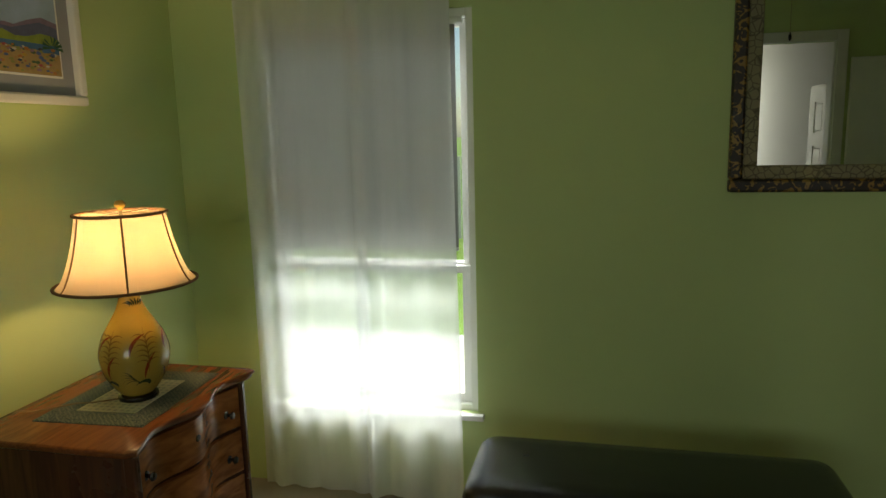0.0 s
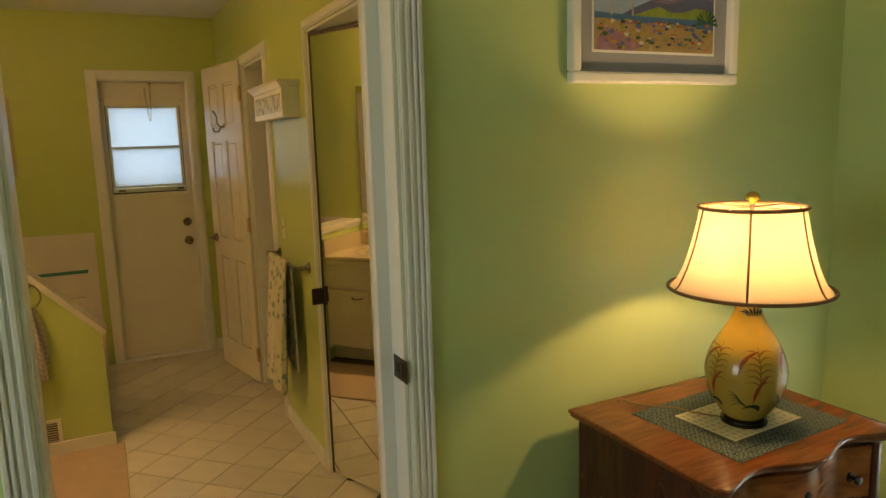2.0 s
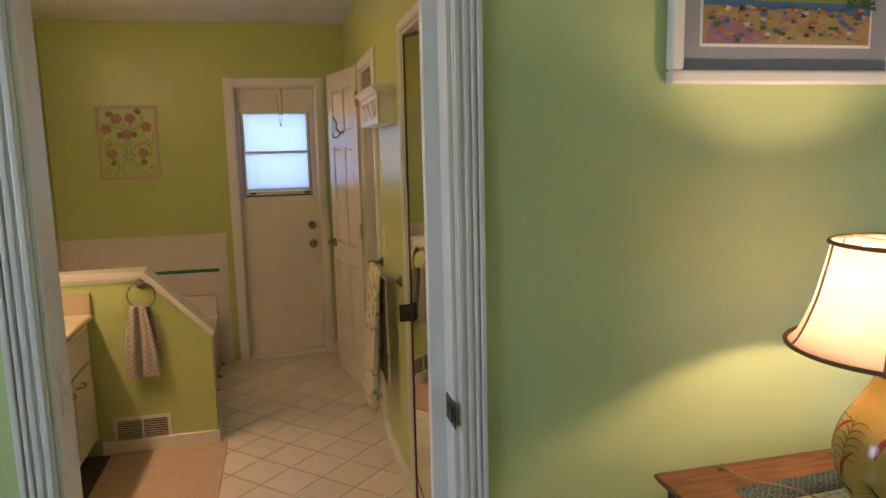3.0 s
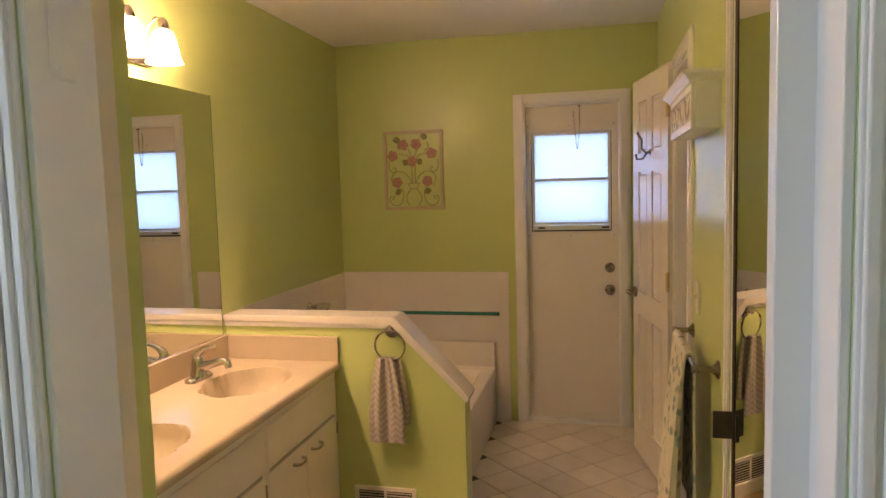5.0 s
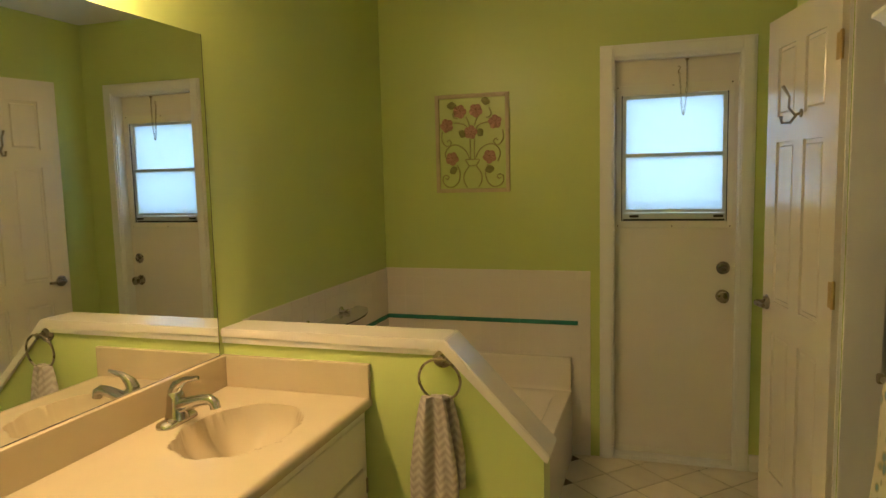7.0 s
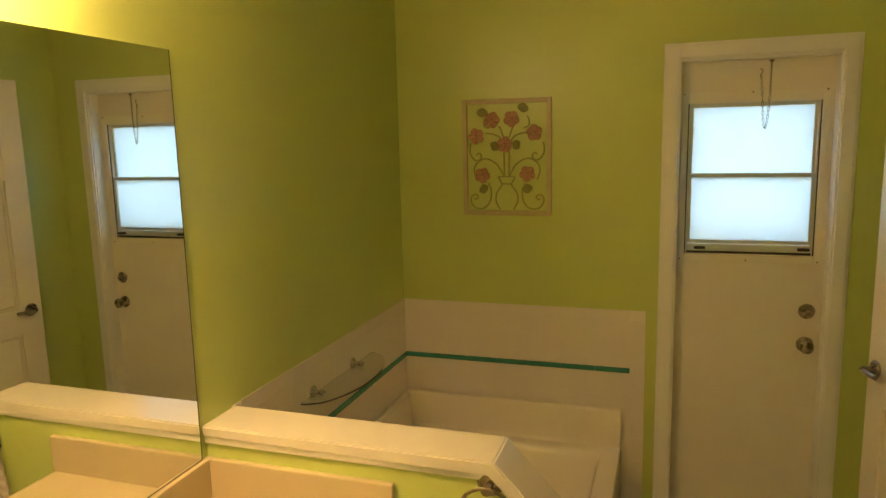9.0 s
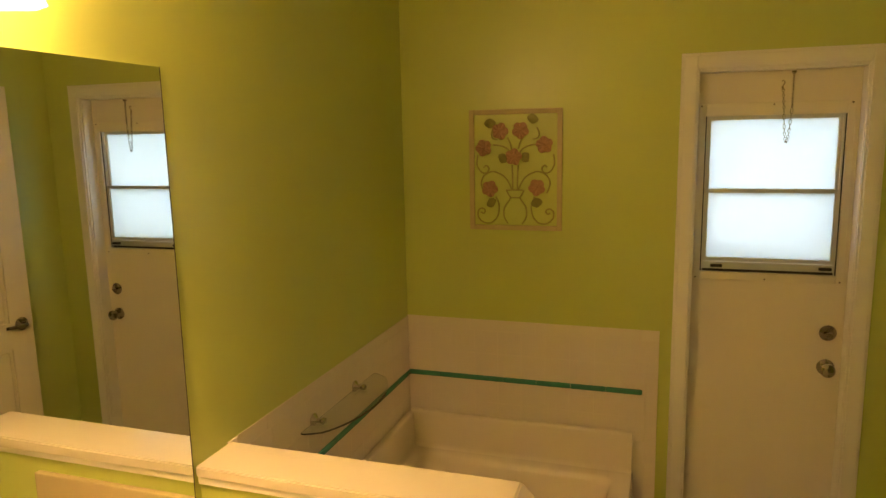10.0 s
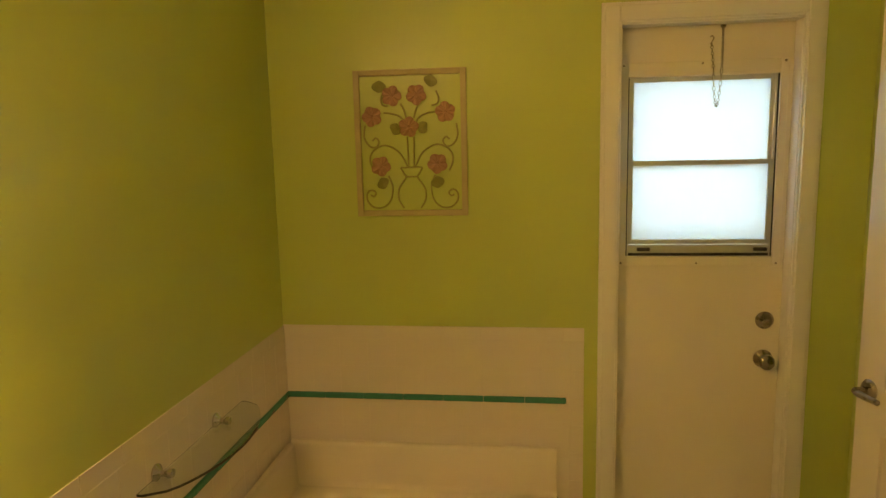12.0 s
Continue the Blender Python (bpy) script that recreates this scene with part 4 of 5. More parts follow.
for dx in (-0.165, 0.165):
    part("bracket", lathe([(0.024, 0), (0.024, 0.004), (0.016, 0.010), (0.009, 0.016), (0.009, 0.03), (0.014, 0.036), (0.013, 0.045), (0.001, 0.048)], 22, Matrix.Translation((dx, 0, 0.022)) @ pose(0, 0, 0, -90, 0, 0)), CHROME, gs, "chrome bracket", 40)

# ---- wall art ----
TERRA = mat("rose_painted_metal", (0.46, 0.26, 0.17), 0.55, var=0.25, scale=40)
LEAFG = mat("sage_painted_metal", (0.24, 0.25, 0.08), 0.55, var=0.2, scale=40)
WIRE = mat("olive_painted_wire", (0.36, 0.35, 0.13), 0.5, var=0.15, scale=40)
ARTFR = mat("whitewashed_frame", (0.50, 0.42, 0.24), 0.6, var=0.15, scale=18)
art = empty("wall_art", (XB, -0.098, 1.658), "framed metal wall art of a vase with rose flowers", "wall art")
AW, AH = 0.202, 0.259
part("frame", boxes([(0.002, 0.014, -AW, -AW + 0.021, -AH, AH), (0.002, 0.014, AW - 0.021, AW, -AH, AH), (0.002, 0.014, -AW + 0.021, AW - 0.021, -AH, -AH + 0.021), (0.002, 0.014, -AW + 0.021, AW - 0.021, AH - 0.021, AH)], 0.002), ARTFR, art)


def au(px, py, x=0.008):
    return (x, (px - 346) * 0.000785, (416 - py) * 0.000785)


def spline(pts, n=8):
    out = []
    for i in range(len(pts) - 1):
        p = [Vector(pts[max(0, min(len(pts) - 1, i + k))]) for k in (-1, 0, 1, 2)]
        for s in range(n):
            t = s / n
            out.append(0.5 * (2 * p[1] + (p[2] - p[0]) * t + (2 * p[0] - 5 * p[1] + 4 * p[2] - p[3]) * t * t + (3 * p[1] - p[0] - 3 * p[2] + p[3]) * t ** 3))
    return out + [Vector(pts[-1])]


vase = ((300, 710), (278, 670), (280, 620), (312, 570), (305, 552), (290, 524))
for flip in (1, -1):
    def fx(p):
        return au(346 + flip * (p[0] - 340), p[1])
    for nm, pts in (("vase_side", vase),
        ("stem", ((327, 520), (326, 450), (324, 385))),
        ("stem", ((322, 520), (285, 455), (220, 422), (165, 445), (148, 490), (165, 540))),
        ("scroll", ((130, 330), (125, 385), (150, 425), (180, 428), (192, 405), (178, 388), (163, 400))),
        ("stem", ((318, 335), (300, 300), (262, 282), (218, 276))),
        ("stem", ((322, 300), (312, 265), (298, 238))),
        ("scroll", ((232, 560), (250, 610), (240, 670), (205, 705), (160, 705), (130, 675), (130, 640), (150, 626), (170, 638), (160, 655), (146, 648))),
        ("scroll", ((240, 248), (215, 240), (208, 215), (220, 185)))):
        part(nm, tube(spline([fx(p) for p in pts], 6), 0.0032, 7), WIRE, art, "", 60)
part("vase_rim", tube([au(296, 524), au(390, 524)], 0.0032, 7), WIRE, art)
part("vase_neck", tube([au(320, 566), au(372, 566)], 0.003, 7), WIRE, art)


def flower(px, py, r=0.036, turn=0.0):
    c = Vector(au(px, py, 0.016))
    seg, rings = 50, []
    for k, (f, d) in enumerate(((0.12, 0.006), (0.35, 0.002), (0.7, 0.006), (1.0, 0.001), (0.98, -0.002), (0.3, -0.003))):
        rings.append([(c.x + d + 0.002 * math.cos(5 * a * 2), c.y + r * f * (0.8 + 0.2 * abs(math.cos(2.5 * a + turn))) * math.cos(a), c.z + r * f * (0.8 + 0.2 * abs(math.cos(2.5 * a + turn))) * math.sin(a)) for a in [2 * math.pi * i / seg for i in range(seg)]])
    fl = part("flower", loft(rings), TERRA, art, "dusty rose metal flower", 50)
    part("flower_eye", lathe([(0.006, 0), (0.005, 0.004), (0.001, 0.006)], 10, Matrix.Translation((c.x + 0.004, c.y, c.z)) @ pose(0, 0, 0, 0, 90, 0)), TERRA, fl, "", 50)


def leaf(px, py, r=0.027, turn=0.0):
    c = Vector(au(px, py, 0.011))
    seg = 24
    rings = [[(c.x + d, c.y + r * f * math.cos(a) * (1 + 0.25 * math.cos(2 * a + turn)), c.z + r * f * math.sin(a)) for a in [2 * math.pi * i / seg for i in range(seg)]] for f, d in ((0.1, 0.006), (0.5, 0.003), (1.0, 0.0), (0.5, -0.002))]
    part("leaf", loft(rings), LEAFG, art, "sage green metal leaf", 50)


for i, (px, py) in enumerate(((265, 203), (378, 200), (172, 292), (508, 279), (340, 342), (206, 516), (468, 508))):
    flower(px, py, 0.037, i * 0.7)
for i, (px, py) in enumerate(((207, 160), (444, 140), (278, 350), (404, 345), (212, 594), (466, 592))):
    leaf(px, py, 0.021, i * 1.1)

# ---- towel wall ----
tb = empty("towel_bar", (-3.33, YR, 0.975), "brushed nickel towel bar on the green wall", "towel bar")
for dx in (-0.285, 0.285):
    part("post", lathe([(0.028, 0), (0.028, 0.005), (0.018, 0.012), (0.010, 0.02), (0.010, 0.06), (0.014, 0.066), (0.012, 0.076), (0.001, 0.078)], 22, Matrix.Translation((dx, 0, 0)) @ pose(0, 0, 0, 90, 0, 0)), NICKEL, tb, "", 40)
part("bar", lathe([(0.008, -0.285), (0.008, 0.285)], 14, pose(0, -0.066, 0, 0, 90, 0)), NICKEL, tb, "", 40)
bt = empty("bath_towel", (-3.36, YR - 0.066, 0.975), "floral terry bath towel hung over the bar", "towel")


def hung(x0, x1, front, back, seed):
    rnd = random.Random(seed)
    p = [rnd.uniform(0, 6.28) for _ in range(3)]
    prof = [(-0.016 - 0.055 * s ** 0.8, -front * s) for s in [1 - i / 14 for i in range(14)]] + [(-0.016 * math.cos(a), 0.014 * math.sin(a)) for a in [math.pi * i / 8 for i in range(9)]] + [(0.016 + 0.006 * s, -back * s) for s in [(i + 1) / 14 for i in range(14)]]
    inner = [(y * 0.62, z - 0.006 if abs(z) < 0.02 else z) for y, z in prof]
    ring0 = prof + inner[::-1]
    rings = []
    for i in range(25):
        u = i / 24
        rings.append([(x0 + (x1 - x0) * u + 0.01 * math.sin(3 + 5 * z), y + 0.010 * min(1, -z * 4 if z < 0 else 0) * (math.sin(15 * u + p[0]) + 0.5 * math.sin(31 * u + p[1])) * (1 if y < 0 else 0.2), z * (1 + 0.015 * math.sin(6 * u + p[2]))) for y, z in ring0])
    return loft(rings)


part("cloth", hung(-0.19, 0.17, 0.66, 0.55, 4), FLORAL, bt, "", 70)

wc = empty("wall_cabinet", (-3.34, YR, 1.76), "small white wall cabinet with a glass front and crown", "cabinet")
part("body", boxes([(-0.30, 0.30, -0.012, 0.0, -0.075, 0.055), (-0.30, -0.285, -0.07, -0.012, -0.075, 0.055), (0.285, 0.30, -0.07, -0.012, -0.075, 0.055), (-0.285, 0.285, -0.07, -0.012, -0.075, -0.06), (-0.285, 0.285, -0.07, -0.012, 0.042, 0.055)], 0.001), WHITE, wc)
part("front_frame", boxes([(-0.30, 0.30, -0.082, -0.071, -0.075, -0.05), (-0.30, 0.30, -0.082, -0.071, 0.035, 0.055), (-0.30, -0.272, -0.082, -0.071, -0.05, 0.035), (0.272, 0.30, -0.082, -0.071, -0.05, 0.035)], 0.002), WHITE, wc)
part("glass_front", box(-0.272, 0.272, -0.078, -0.075, -0.05, 0.035), ETCHED, wc, "etched glass front")
part("crown", loft([[(-0.30 - d, 0.0, z), (0.30 + d, 0.0, z), (0.30 + d, -0.082 - d, z), (-0.30 - d, -0.082 - d, z)] for d, z in ((0, 0.055), (0.006, 0.058), (0.009, 0.066), (0.022, 0.078), (0.026, 0.08), (0.026, 0.09))]), WHITE, wc)
sw = empty("light_switch", (-3.49, YR, 1.12), "cream double light switch plate", "light switch")
part("plate", box(-0.035, 0.035, -0.006, 0.0, -0.058, 0.058, 0.003), CAB, sw)
part("toggle", box(-0.005, 0.005, -0.016, -0.005, -0.004, 0.012, 0.002), CAB, sw)

# ---- bedroom ----
DX0, DX1, DY0, DY1, DZ = -1.595, -1.0, 1.895, 2.60, 0.68
dresser = empty("dresser", (0, 0, 0), "mahogany serpentine dresser with wooden drawers", "dresser")


def front_x(u, extra=0.0):
    return DX1 + extra + 0.024 * math.cos(4 * math.pi * (u - 0.5)) - 0.016


def slab(extra, z):
    n = 40
    y0, y1 = DY0 - extra, DY1 + extra
    pts = [(DX0, y0, z), (DX0, y1, z)]
    for i in range(n + 1):
        u = 1 - i / n
        x = front_x(u, extra)
        edge = min(u, 1 - u) * (y1 - y0)
        if edge < 0.03:
            x -= 0.03 - math.sqrt(max(0, 0.03 ** 2 - (0.03 - edge) ** 2))
        pts.append((x, y0 + (y1 - y0) * u, z))
    return pts


# body, posts and legs take the darker tone, shade put into the colour
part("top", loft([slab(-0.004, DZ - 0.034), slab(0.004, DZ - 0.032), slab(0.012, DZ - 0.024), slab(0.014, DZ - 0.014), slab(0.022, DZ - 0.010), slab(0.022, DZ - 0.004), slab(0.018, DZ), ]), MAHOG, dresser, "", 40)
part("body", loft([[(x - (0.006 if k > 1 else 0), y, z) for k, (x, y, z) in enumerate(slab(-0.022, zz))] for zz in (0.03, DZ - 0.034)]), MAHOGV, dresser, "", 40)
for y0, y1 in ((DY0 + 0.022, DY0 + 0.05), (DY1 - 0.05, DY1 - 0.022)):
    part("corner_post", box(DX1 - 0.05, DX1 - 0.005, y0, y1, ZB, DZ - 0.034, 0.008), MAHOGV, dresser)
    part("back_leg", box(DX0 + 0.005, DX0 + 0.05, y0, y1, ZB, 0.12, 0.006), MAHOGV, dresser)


def drawer(z0, z1, keyed):
    n = 36
    rings = []
    for z, out in ((z0, -0.004), (z0 + 0.004, 0.006), (z1 - 0.004, 0.006), (z1, -0.004)):
        front = [(front_x((y - DY0) / (DY1 - DY0), -0.022 + out), y, z) for y in [DY0 + 0.055 + (DY1 - DY0 - 0.11) * i / n for i in range(n + 1)]]
        rings.append(front + [(DX1 - 0.12, front[-1][1], z), (DX1 - 0.12, front[0][1], z)])
    d = part("drawer", loft(rings), DRAWERW, dresser, "figured mahogany drawer front", 40)
    zk = z0 + 0.42 * (z1 - z0)
    for u in (0.16, 0.84):
        yk = DY0 + (DY1 - DY0) * u
        m = Matrix.Translation((front_x(u, -0.016), yk, zk)) @ pose(0, 0, 0, 0, 90, 0)
        k = part("knob", lathe([(0.016, 0), (0.015, 0.003), (0.007, 0.006), (0.006, 0.016), (0.012, 0.020), (0.015, 0.026), (0.012, 0.032), (0.001, 0.034)], 20, m), KNOBG, d, "dark metal drawer knob", 40)
    if keyed:
        m = Matrix.Translation((front_x(0.5, -0.016), (DY0 + DY1) / 2, zk + 0.02)) @ pose(0, 0, 0, 0, 90, 0)
        part("keyhole_plate", lathe([(0.013, 0), (0.013, 0.003), (0.008, 0.004), (0.001, 0.004)], 14, m), KNOBG, d, "dark keyhole plate", 40)


KNOBG = mat("dark_bronze", (0.06, 0.05, 0.045), 0.22, 0.9, var=0.2, scale=60)
drawer(0.465, 0.63, True)
drawer(0.28, 0.453, False)
drawer(0.085, 0.268, False)

MATB = mat("woven_placemat", (0.2, 0.25, 0.25), 0.95, bump=0.6, grain=400, spec=0.05)


def mosaic(m, c1, c2, c3, scale):
    co, vo, rp = node(m, "ShaderNodeTexCoord"), node(m, "ShaderNodeTexVoronoi"), node(m, "ShaderNodeValToRGB")
    vo.inputs["Scale"].default_value, vo.inputs["Randomness"].default_value = scale, 0.25
    link(m, co.outputs["Object"], vo.inputs["Vector"])
    link(m, vo.outputs["Distance"], rp.inputs["Fac"])
    e = rp.color_ramp.elements
    e[0].position, e[0].color, e[1].position, e[1].color = 0.2, (*c1, 1), 0.55, (*c3, 1)
    n = e.new(0.36)
    n.color = (*c2, 1)
    link(m, rp.outputs["Color"], shader(m).inputs["Base Color"])
    return m


mosaic(MATB, (0.03, 0.05, 0.06), (0.15, 0.17, 0.13), (0.02, 0.04, 0.05), 55)
MATC = mosaic(mat("cream_placemat_centre", (0.5, 0.45, 0.3), 0.95, bump=0.5, grain=400), (0.36, 0.36, 0.27), (0.56, 0.52, 0.38), (0.60, 0.56, 0.40), 42)
pm = empty("placemat", (-1.275, 2.28, DZ), "blue patterned woven placemat with a cream centre", "placemat", turn=3)
part("border", box(-0.20, 0.20, -0.25, 0.25, 0.0, 0.003, 0.001), MATB, pm)
part("centre", box(-0.11, 0.11, -0.155, 0.155, 0.003, 0.0042, 0.0005), MATC, pm, "cream patterned centre")

# table lamp
LX, LY = -1.245, 2.27
lampt = empty("table_lamp", (LX, LY, DZ + 0.0042), "hand-painted ceramic table lamp with a lit bell shade", "lamp")
CERAM = mat("painted_ceramic", (0.40, 0.27, 0.05), 0.16, var=0.32, scale=7, bump=0.02, wear=0.04)
part("foot", lathe([(0.066, 0), (0.068, 0.004), (0.066, 0.014), (0.058, 0.020)], 40), KNOBG, lampt, "dark foot", 40)
vase_p = [(r * 0.87, z * 1.06) for r, z in [(0.058, 0.018), (0.072, 0.028), (0.098, 0.06), (0.120, 0.10), (0.132, 0.145), (0.131, 0.18), (0.116, 0.225), (0.090, 0.268), (0.064, 0.305), (0.046, 0.34), (0.037, 0.375), (0.036, 0.40), (0.040, 0.418), (0.034, 0.424)]]
part("ceramic_body", lathe([(v.x, v.z) for v in spline([(r, 0, z) for r, z in vase_p], 4)], 48), CERAM, lampt, "yellow ceramic with painted leaves", 60)
vase_line = [(v.x, v.z) for v in spline([(r, 0, z) for r, z in vase_p], 4)]


def vase_r(z):
    for (r0, z0), (r1, z1) in zip(vase_line, vase_line[1:]):
        if z0 <= z <= z1:
            return r0 + (r1 - r0) * (z - z0) / max(1e-6, z1 - z0)
    return vase_line[-1][0]


def frond(turn, z, length, width, lean, colour):
    """A painted leaf that follows the round of the vase as a raised stroke of glaze."""
    bm, n, rows = bmesh.new(), 10, []
    for i in range(n + 1):
        s = i / n
        half = width * math.sin(math.pi * min(0.98, max(0.02, s))) ** 0.8
        bend = lean * s + 0.35 * lean * s * s
        row = []
        for side in (-1, 0, 1):
            across = length * s * math.sin(bend) + side * half * math.cos(bend)
            zz = z + length * s * math.cos(bend) - side * half * math.sin(bend)
            r = vase_r(zz) + 0.0006 + (0.0005 if side == 0 else 0)
            row.append(bm.verts.new((r * math.cos(turn + across / r), r * math.sin(turn + across / r), zz)))
        rows.append(row)
    for p, q in zip(rows, rows[1:]):
        for k in (0, 1):
            bm.faces.new((p[k], p[k + 1], q[k + 1], q[k]))
    part("painted_leaf", bm, colour, lampt, "painted leaf", 60)


LEAFDARK = mat("dark_green_glaze", (0.035, 0.05, 0.018), 0.18, var=0.2, scale=40, bump=0.0)
LEAFRED = mat("rust_glaze", (0.24, 0.045, 0.014), 0.18, var=0.2, scale=40, bump=0.0)
LEAFOCHRE = mat("brown_glaze", (0.22, 0.12, 0.025), 0.18, var=0.2, scale=40, bump=0.0)
for turn0 in (-1.9, -0.75, 0.4, 1.5, 2.6, 3.7):
    frond(turn0 - 0.30, 0.19, 0.085, 0.0065, 0.45, LEAFRED)
    frond(turn0 + 0.10, 0.10, 0.10, 0.0055, 0.30, LEAFRED)
    frond(turn0 + 0.28, 0.07, 0.045, 0.009, -1.1, LEAFDARK)
    for k in range(5):
        frond(turn0 - 0.05 - 0.05 * k, 0.075 + 0.004 * k, 0.055, 0.0018, -1.3 + 0.2 * k, LEAFDARK)
    for k in range(6):
        frond(turn0 + 0.22, 0.15 + 0.018 * k, 0.045, 0.0026, 0.95, LEAFOCHRE)
        frond(turn0 + 0.22, 0.15 + 0.018 * k, 0.045, 0.0026, -0.95, LEAFOCHRE)
    frond(turn0 + 0.22, 0.12, 0.16, 0.0018, 0.0, LEAFOCHRE)
for k in range(7):
    frond(-0.9 + 0.16 * k, 0.355, 0.028, 0.0035, -0.9 + 0.3 * k, LEAFDARK)
part("neck", lathe([(0.02, 0.44), (0.02, 0.465), (0.012, 0.46), (0.006, 0.47), (0.006, 0.71), (0.001, 0.715)], 16), BRASSY, lampt, "", 40)
sp = [(0.228, 0.437), (0.213, 0.455), (0.193, 0.50), (0.174, 0.56), (0.158, 0.63), (0.147, 0.690)]
sp = [(v.x, v.z) for v in spline([(r, 0, z) for r, z in sp], 4)]


RIB = radians(-52)


def scallop(profile, seg=72):
    """Bell shade of six slightly flattened panels."""
    rings = []
    for r, z in profile:
        rings.append([(r * f * math.cos(a), r * f * math.sin(a), z) for a, f in [(2 * math.pi * i / seg, 0.982 + 0.018 * math.cos(6 * (2 * math.pi * i / seg - RIB))) for i in range(seg)]])
    return loft(rings, False)


shade = part("shade", scallop(sp), SHADECLOTH, lampt, "cream silk bell shade, lit from inside", 60)
TRIMB = mat("brown_braid", (0.16, 0.085, 0.035), 0.8, bump=0.5, grain=300)
for i in range(6):
    a = 2 * math.pi * i / 6 + RIB
    part("rib", tube([(r * 1.004 * math.cos(a), r * 1.004 * math.sin(a), z) for r, z in sp], 0.0032, 6), TRIMB, shade, "brown braid rib", 60)
for r, z in (sp[0], sp[-1]):
    part("braid", tube([(r * 1.003 * math.cos(a), r * 1.003 * math.sin(a), z) for a in [2 * math.pi * i / 64 for i in range(64)]], 0.0055, 8, None, True), TRIMB, shade, "brown braid edge", 60)
spider = tube([(-0.147, 0, 0.69), (0.147, 0, 0.69)], 0.0018, 6)
tube([(0, -0.147, 0.69), (0, 0.147, 0.69)], 0.0018, 6, spider)
part("spider", spider, BRASSY, lampt)
part("finial", lathe([(0.008, 0.70), (0.010, 0.706), (0.018, 0.714), (0.019, 0.724), (0.012, 0.734), (0.001, 0.737)], 20), CERAM, lampt, "ochre finial", 50)
part("cord", tube(spline([(-0.05, -0.045, 0.004), (-0.12, -0.09, 0.004), (-0.17, -0.11, 0.005), (-0.22, -0.17, 0.007), (-0.26, -0.20, 0.007), (-0.315, -0.215, 0.003), (-0.345, -0.22, -0.06), (-0.35, -0.22, -0.3)], 6), 0.0028, 8), mat("lamp_cord", (0.22, 0.14, 0.06), 0.5), lampt, "brown cord", 60)

lampt.scale = (1.0, 1.0, 0.95)

# framed landscape
PY0, PY1, PZ0, PZ1 = 1.92, 2.645, 1.722, 2.267
pic = empty("framed_picture", (XR, (PY0 + PY1) / 2, (PZ0 + PZ1) / 2), "bright watercolour landscape in a white frame with a grey mat", "picture")
pw, ph = (PY1 - PY0) / 2, (PZ1 - PZ0) / 2
GREYMAT = mat("grey_mat_board", (0.30, 0.31, 0.36), 0.9, var=0.03, bump=0.2)
PAPER = mat("painted_paper", (0.5, 0.5, 0.5), 0.8)
part("frame", boxes([(0.002, 0.038, -pw, pw, -ph, -ph + 0.036), (0.002, 0.038, -pw, pw, ph - 0.036, ph), (0.002, 0.038, -pw, -pw + 0.036, -ph + 0.036, ph - 0.036), (0.002, 0.038, pw - 0.036, pw, -ph + 0.036, ph - 0.036)], 0.008), WHITE, pic)
part("mat_board", box(0.003, 0.010, -pw + 0.036, pw - 0.036, -ph + 0.036, ph - 0.036), GREYMAT, pic)
part("inner_line", boxes([(0.004, 0.0115, -pw + 0.094, pw - 0.094, -ph + 0.098, ph - 0.098)]), WHITE, pic, "cream inner mat edge")


def flatshape(name, pts, colour, depth, label=""):
    """A flat painted patch on the sheet; points run 0..1 across and up the sheet."""
    w, h = 2 * (pw - 0.102), 2 * (ph - 0.106)
    bm = bmesh.new()
    bm.faces.new([bm.verts.new((depth, (0.5 - u) * -w, (v - 0.5) * h)) for u, v in pts])
    return part(name, bm, mat("pigment", colour, 0.85, var=0.35, scale=38, bump=0.15, grain=200), sheet, label)


sheet = part("painting", box(0.005, 0.0125, -pw + 0.102, pw - 0.102, -ph + 0.106, ph - 0.106), mat("painted_sky", (0.31, 0.40, 0.56), 0.85, var=0.4, scale=9, bump=0.2), pic, "watercolour of a bay with hills and boats")
rr = random.Random(12)


def ragged(u0, v0, u1, v1, n, k, base):
    top_edge = [(u0 + (u1 - u0) * i / n, v0 + (v1 - v0) * i / n + k * (rr.random() - 0.5)) for i in range(n + 1)]
    return top_edge + [(u1, base), (u0, base)]


hill = [(0.20, 0.329), (0.33, 0.420), (0.45, 0.490), (0.54, 0.511), (0.62, 0.497), (0.74, 0.567), (0.86, 0.616), (1.0, 0.574), (1.0, 0.315), (0.20, 0.315)]
flatshape("cloud", [(0.05, 0.97), (0.30, 0.99), (0.60, 0.96), (0.72, 0.90), (0.50, 0.86), (0.28, 0.90), (0.10, 0.88)], (0.24, 0.27, 0.33), 0.0127)
flatshape("hill", hill, (0.10, 0.11, 0.20), 0.0128)
flatshape("ridge", [(0.46, 0.476), (0.54, 0.511), (0.62, 0.497), (0.74, 0.567), (0.86, 0.616), (1.0, 0.574), (1.0, 0.518), (0.84, 0.560), (0.72, 0.511), (0.60, 0.462)], (0.20, 0.14, 0.22), 0.01295)
flatshape("slope", [(0.30, 0.329), (0.42, 0.392), (0.52, 0.434), (0.62, 0.385), (0.72, 0.392), (0.84, 0.441), (0.93, 0.434), (1.0, 0.399), (1.0, 0.315), (0.30, 0.315)], (0.22, 0.28, 0.05), 0.0131)
flatshape("sea", [(0, 0.350), (0.35, 0.332), (1, 0.329), (1, 0.210), (0, 0.210)], (0.06, 0.15, 0.30), 0.0134)
flatshape("shore", ragged(0, 0.29, 1, 0.25, 14, 0.05, 0.0), (0.36, 0.25, 0.11), 0.0137)
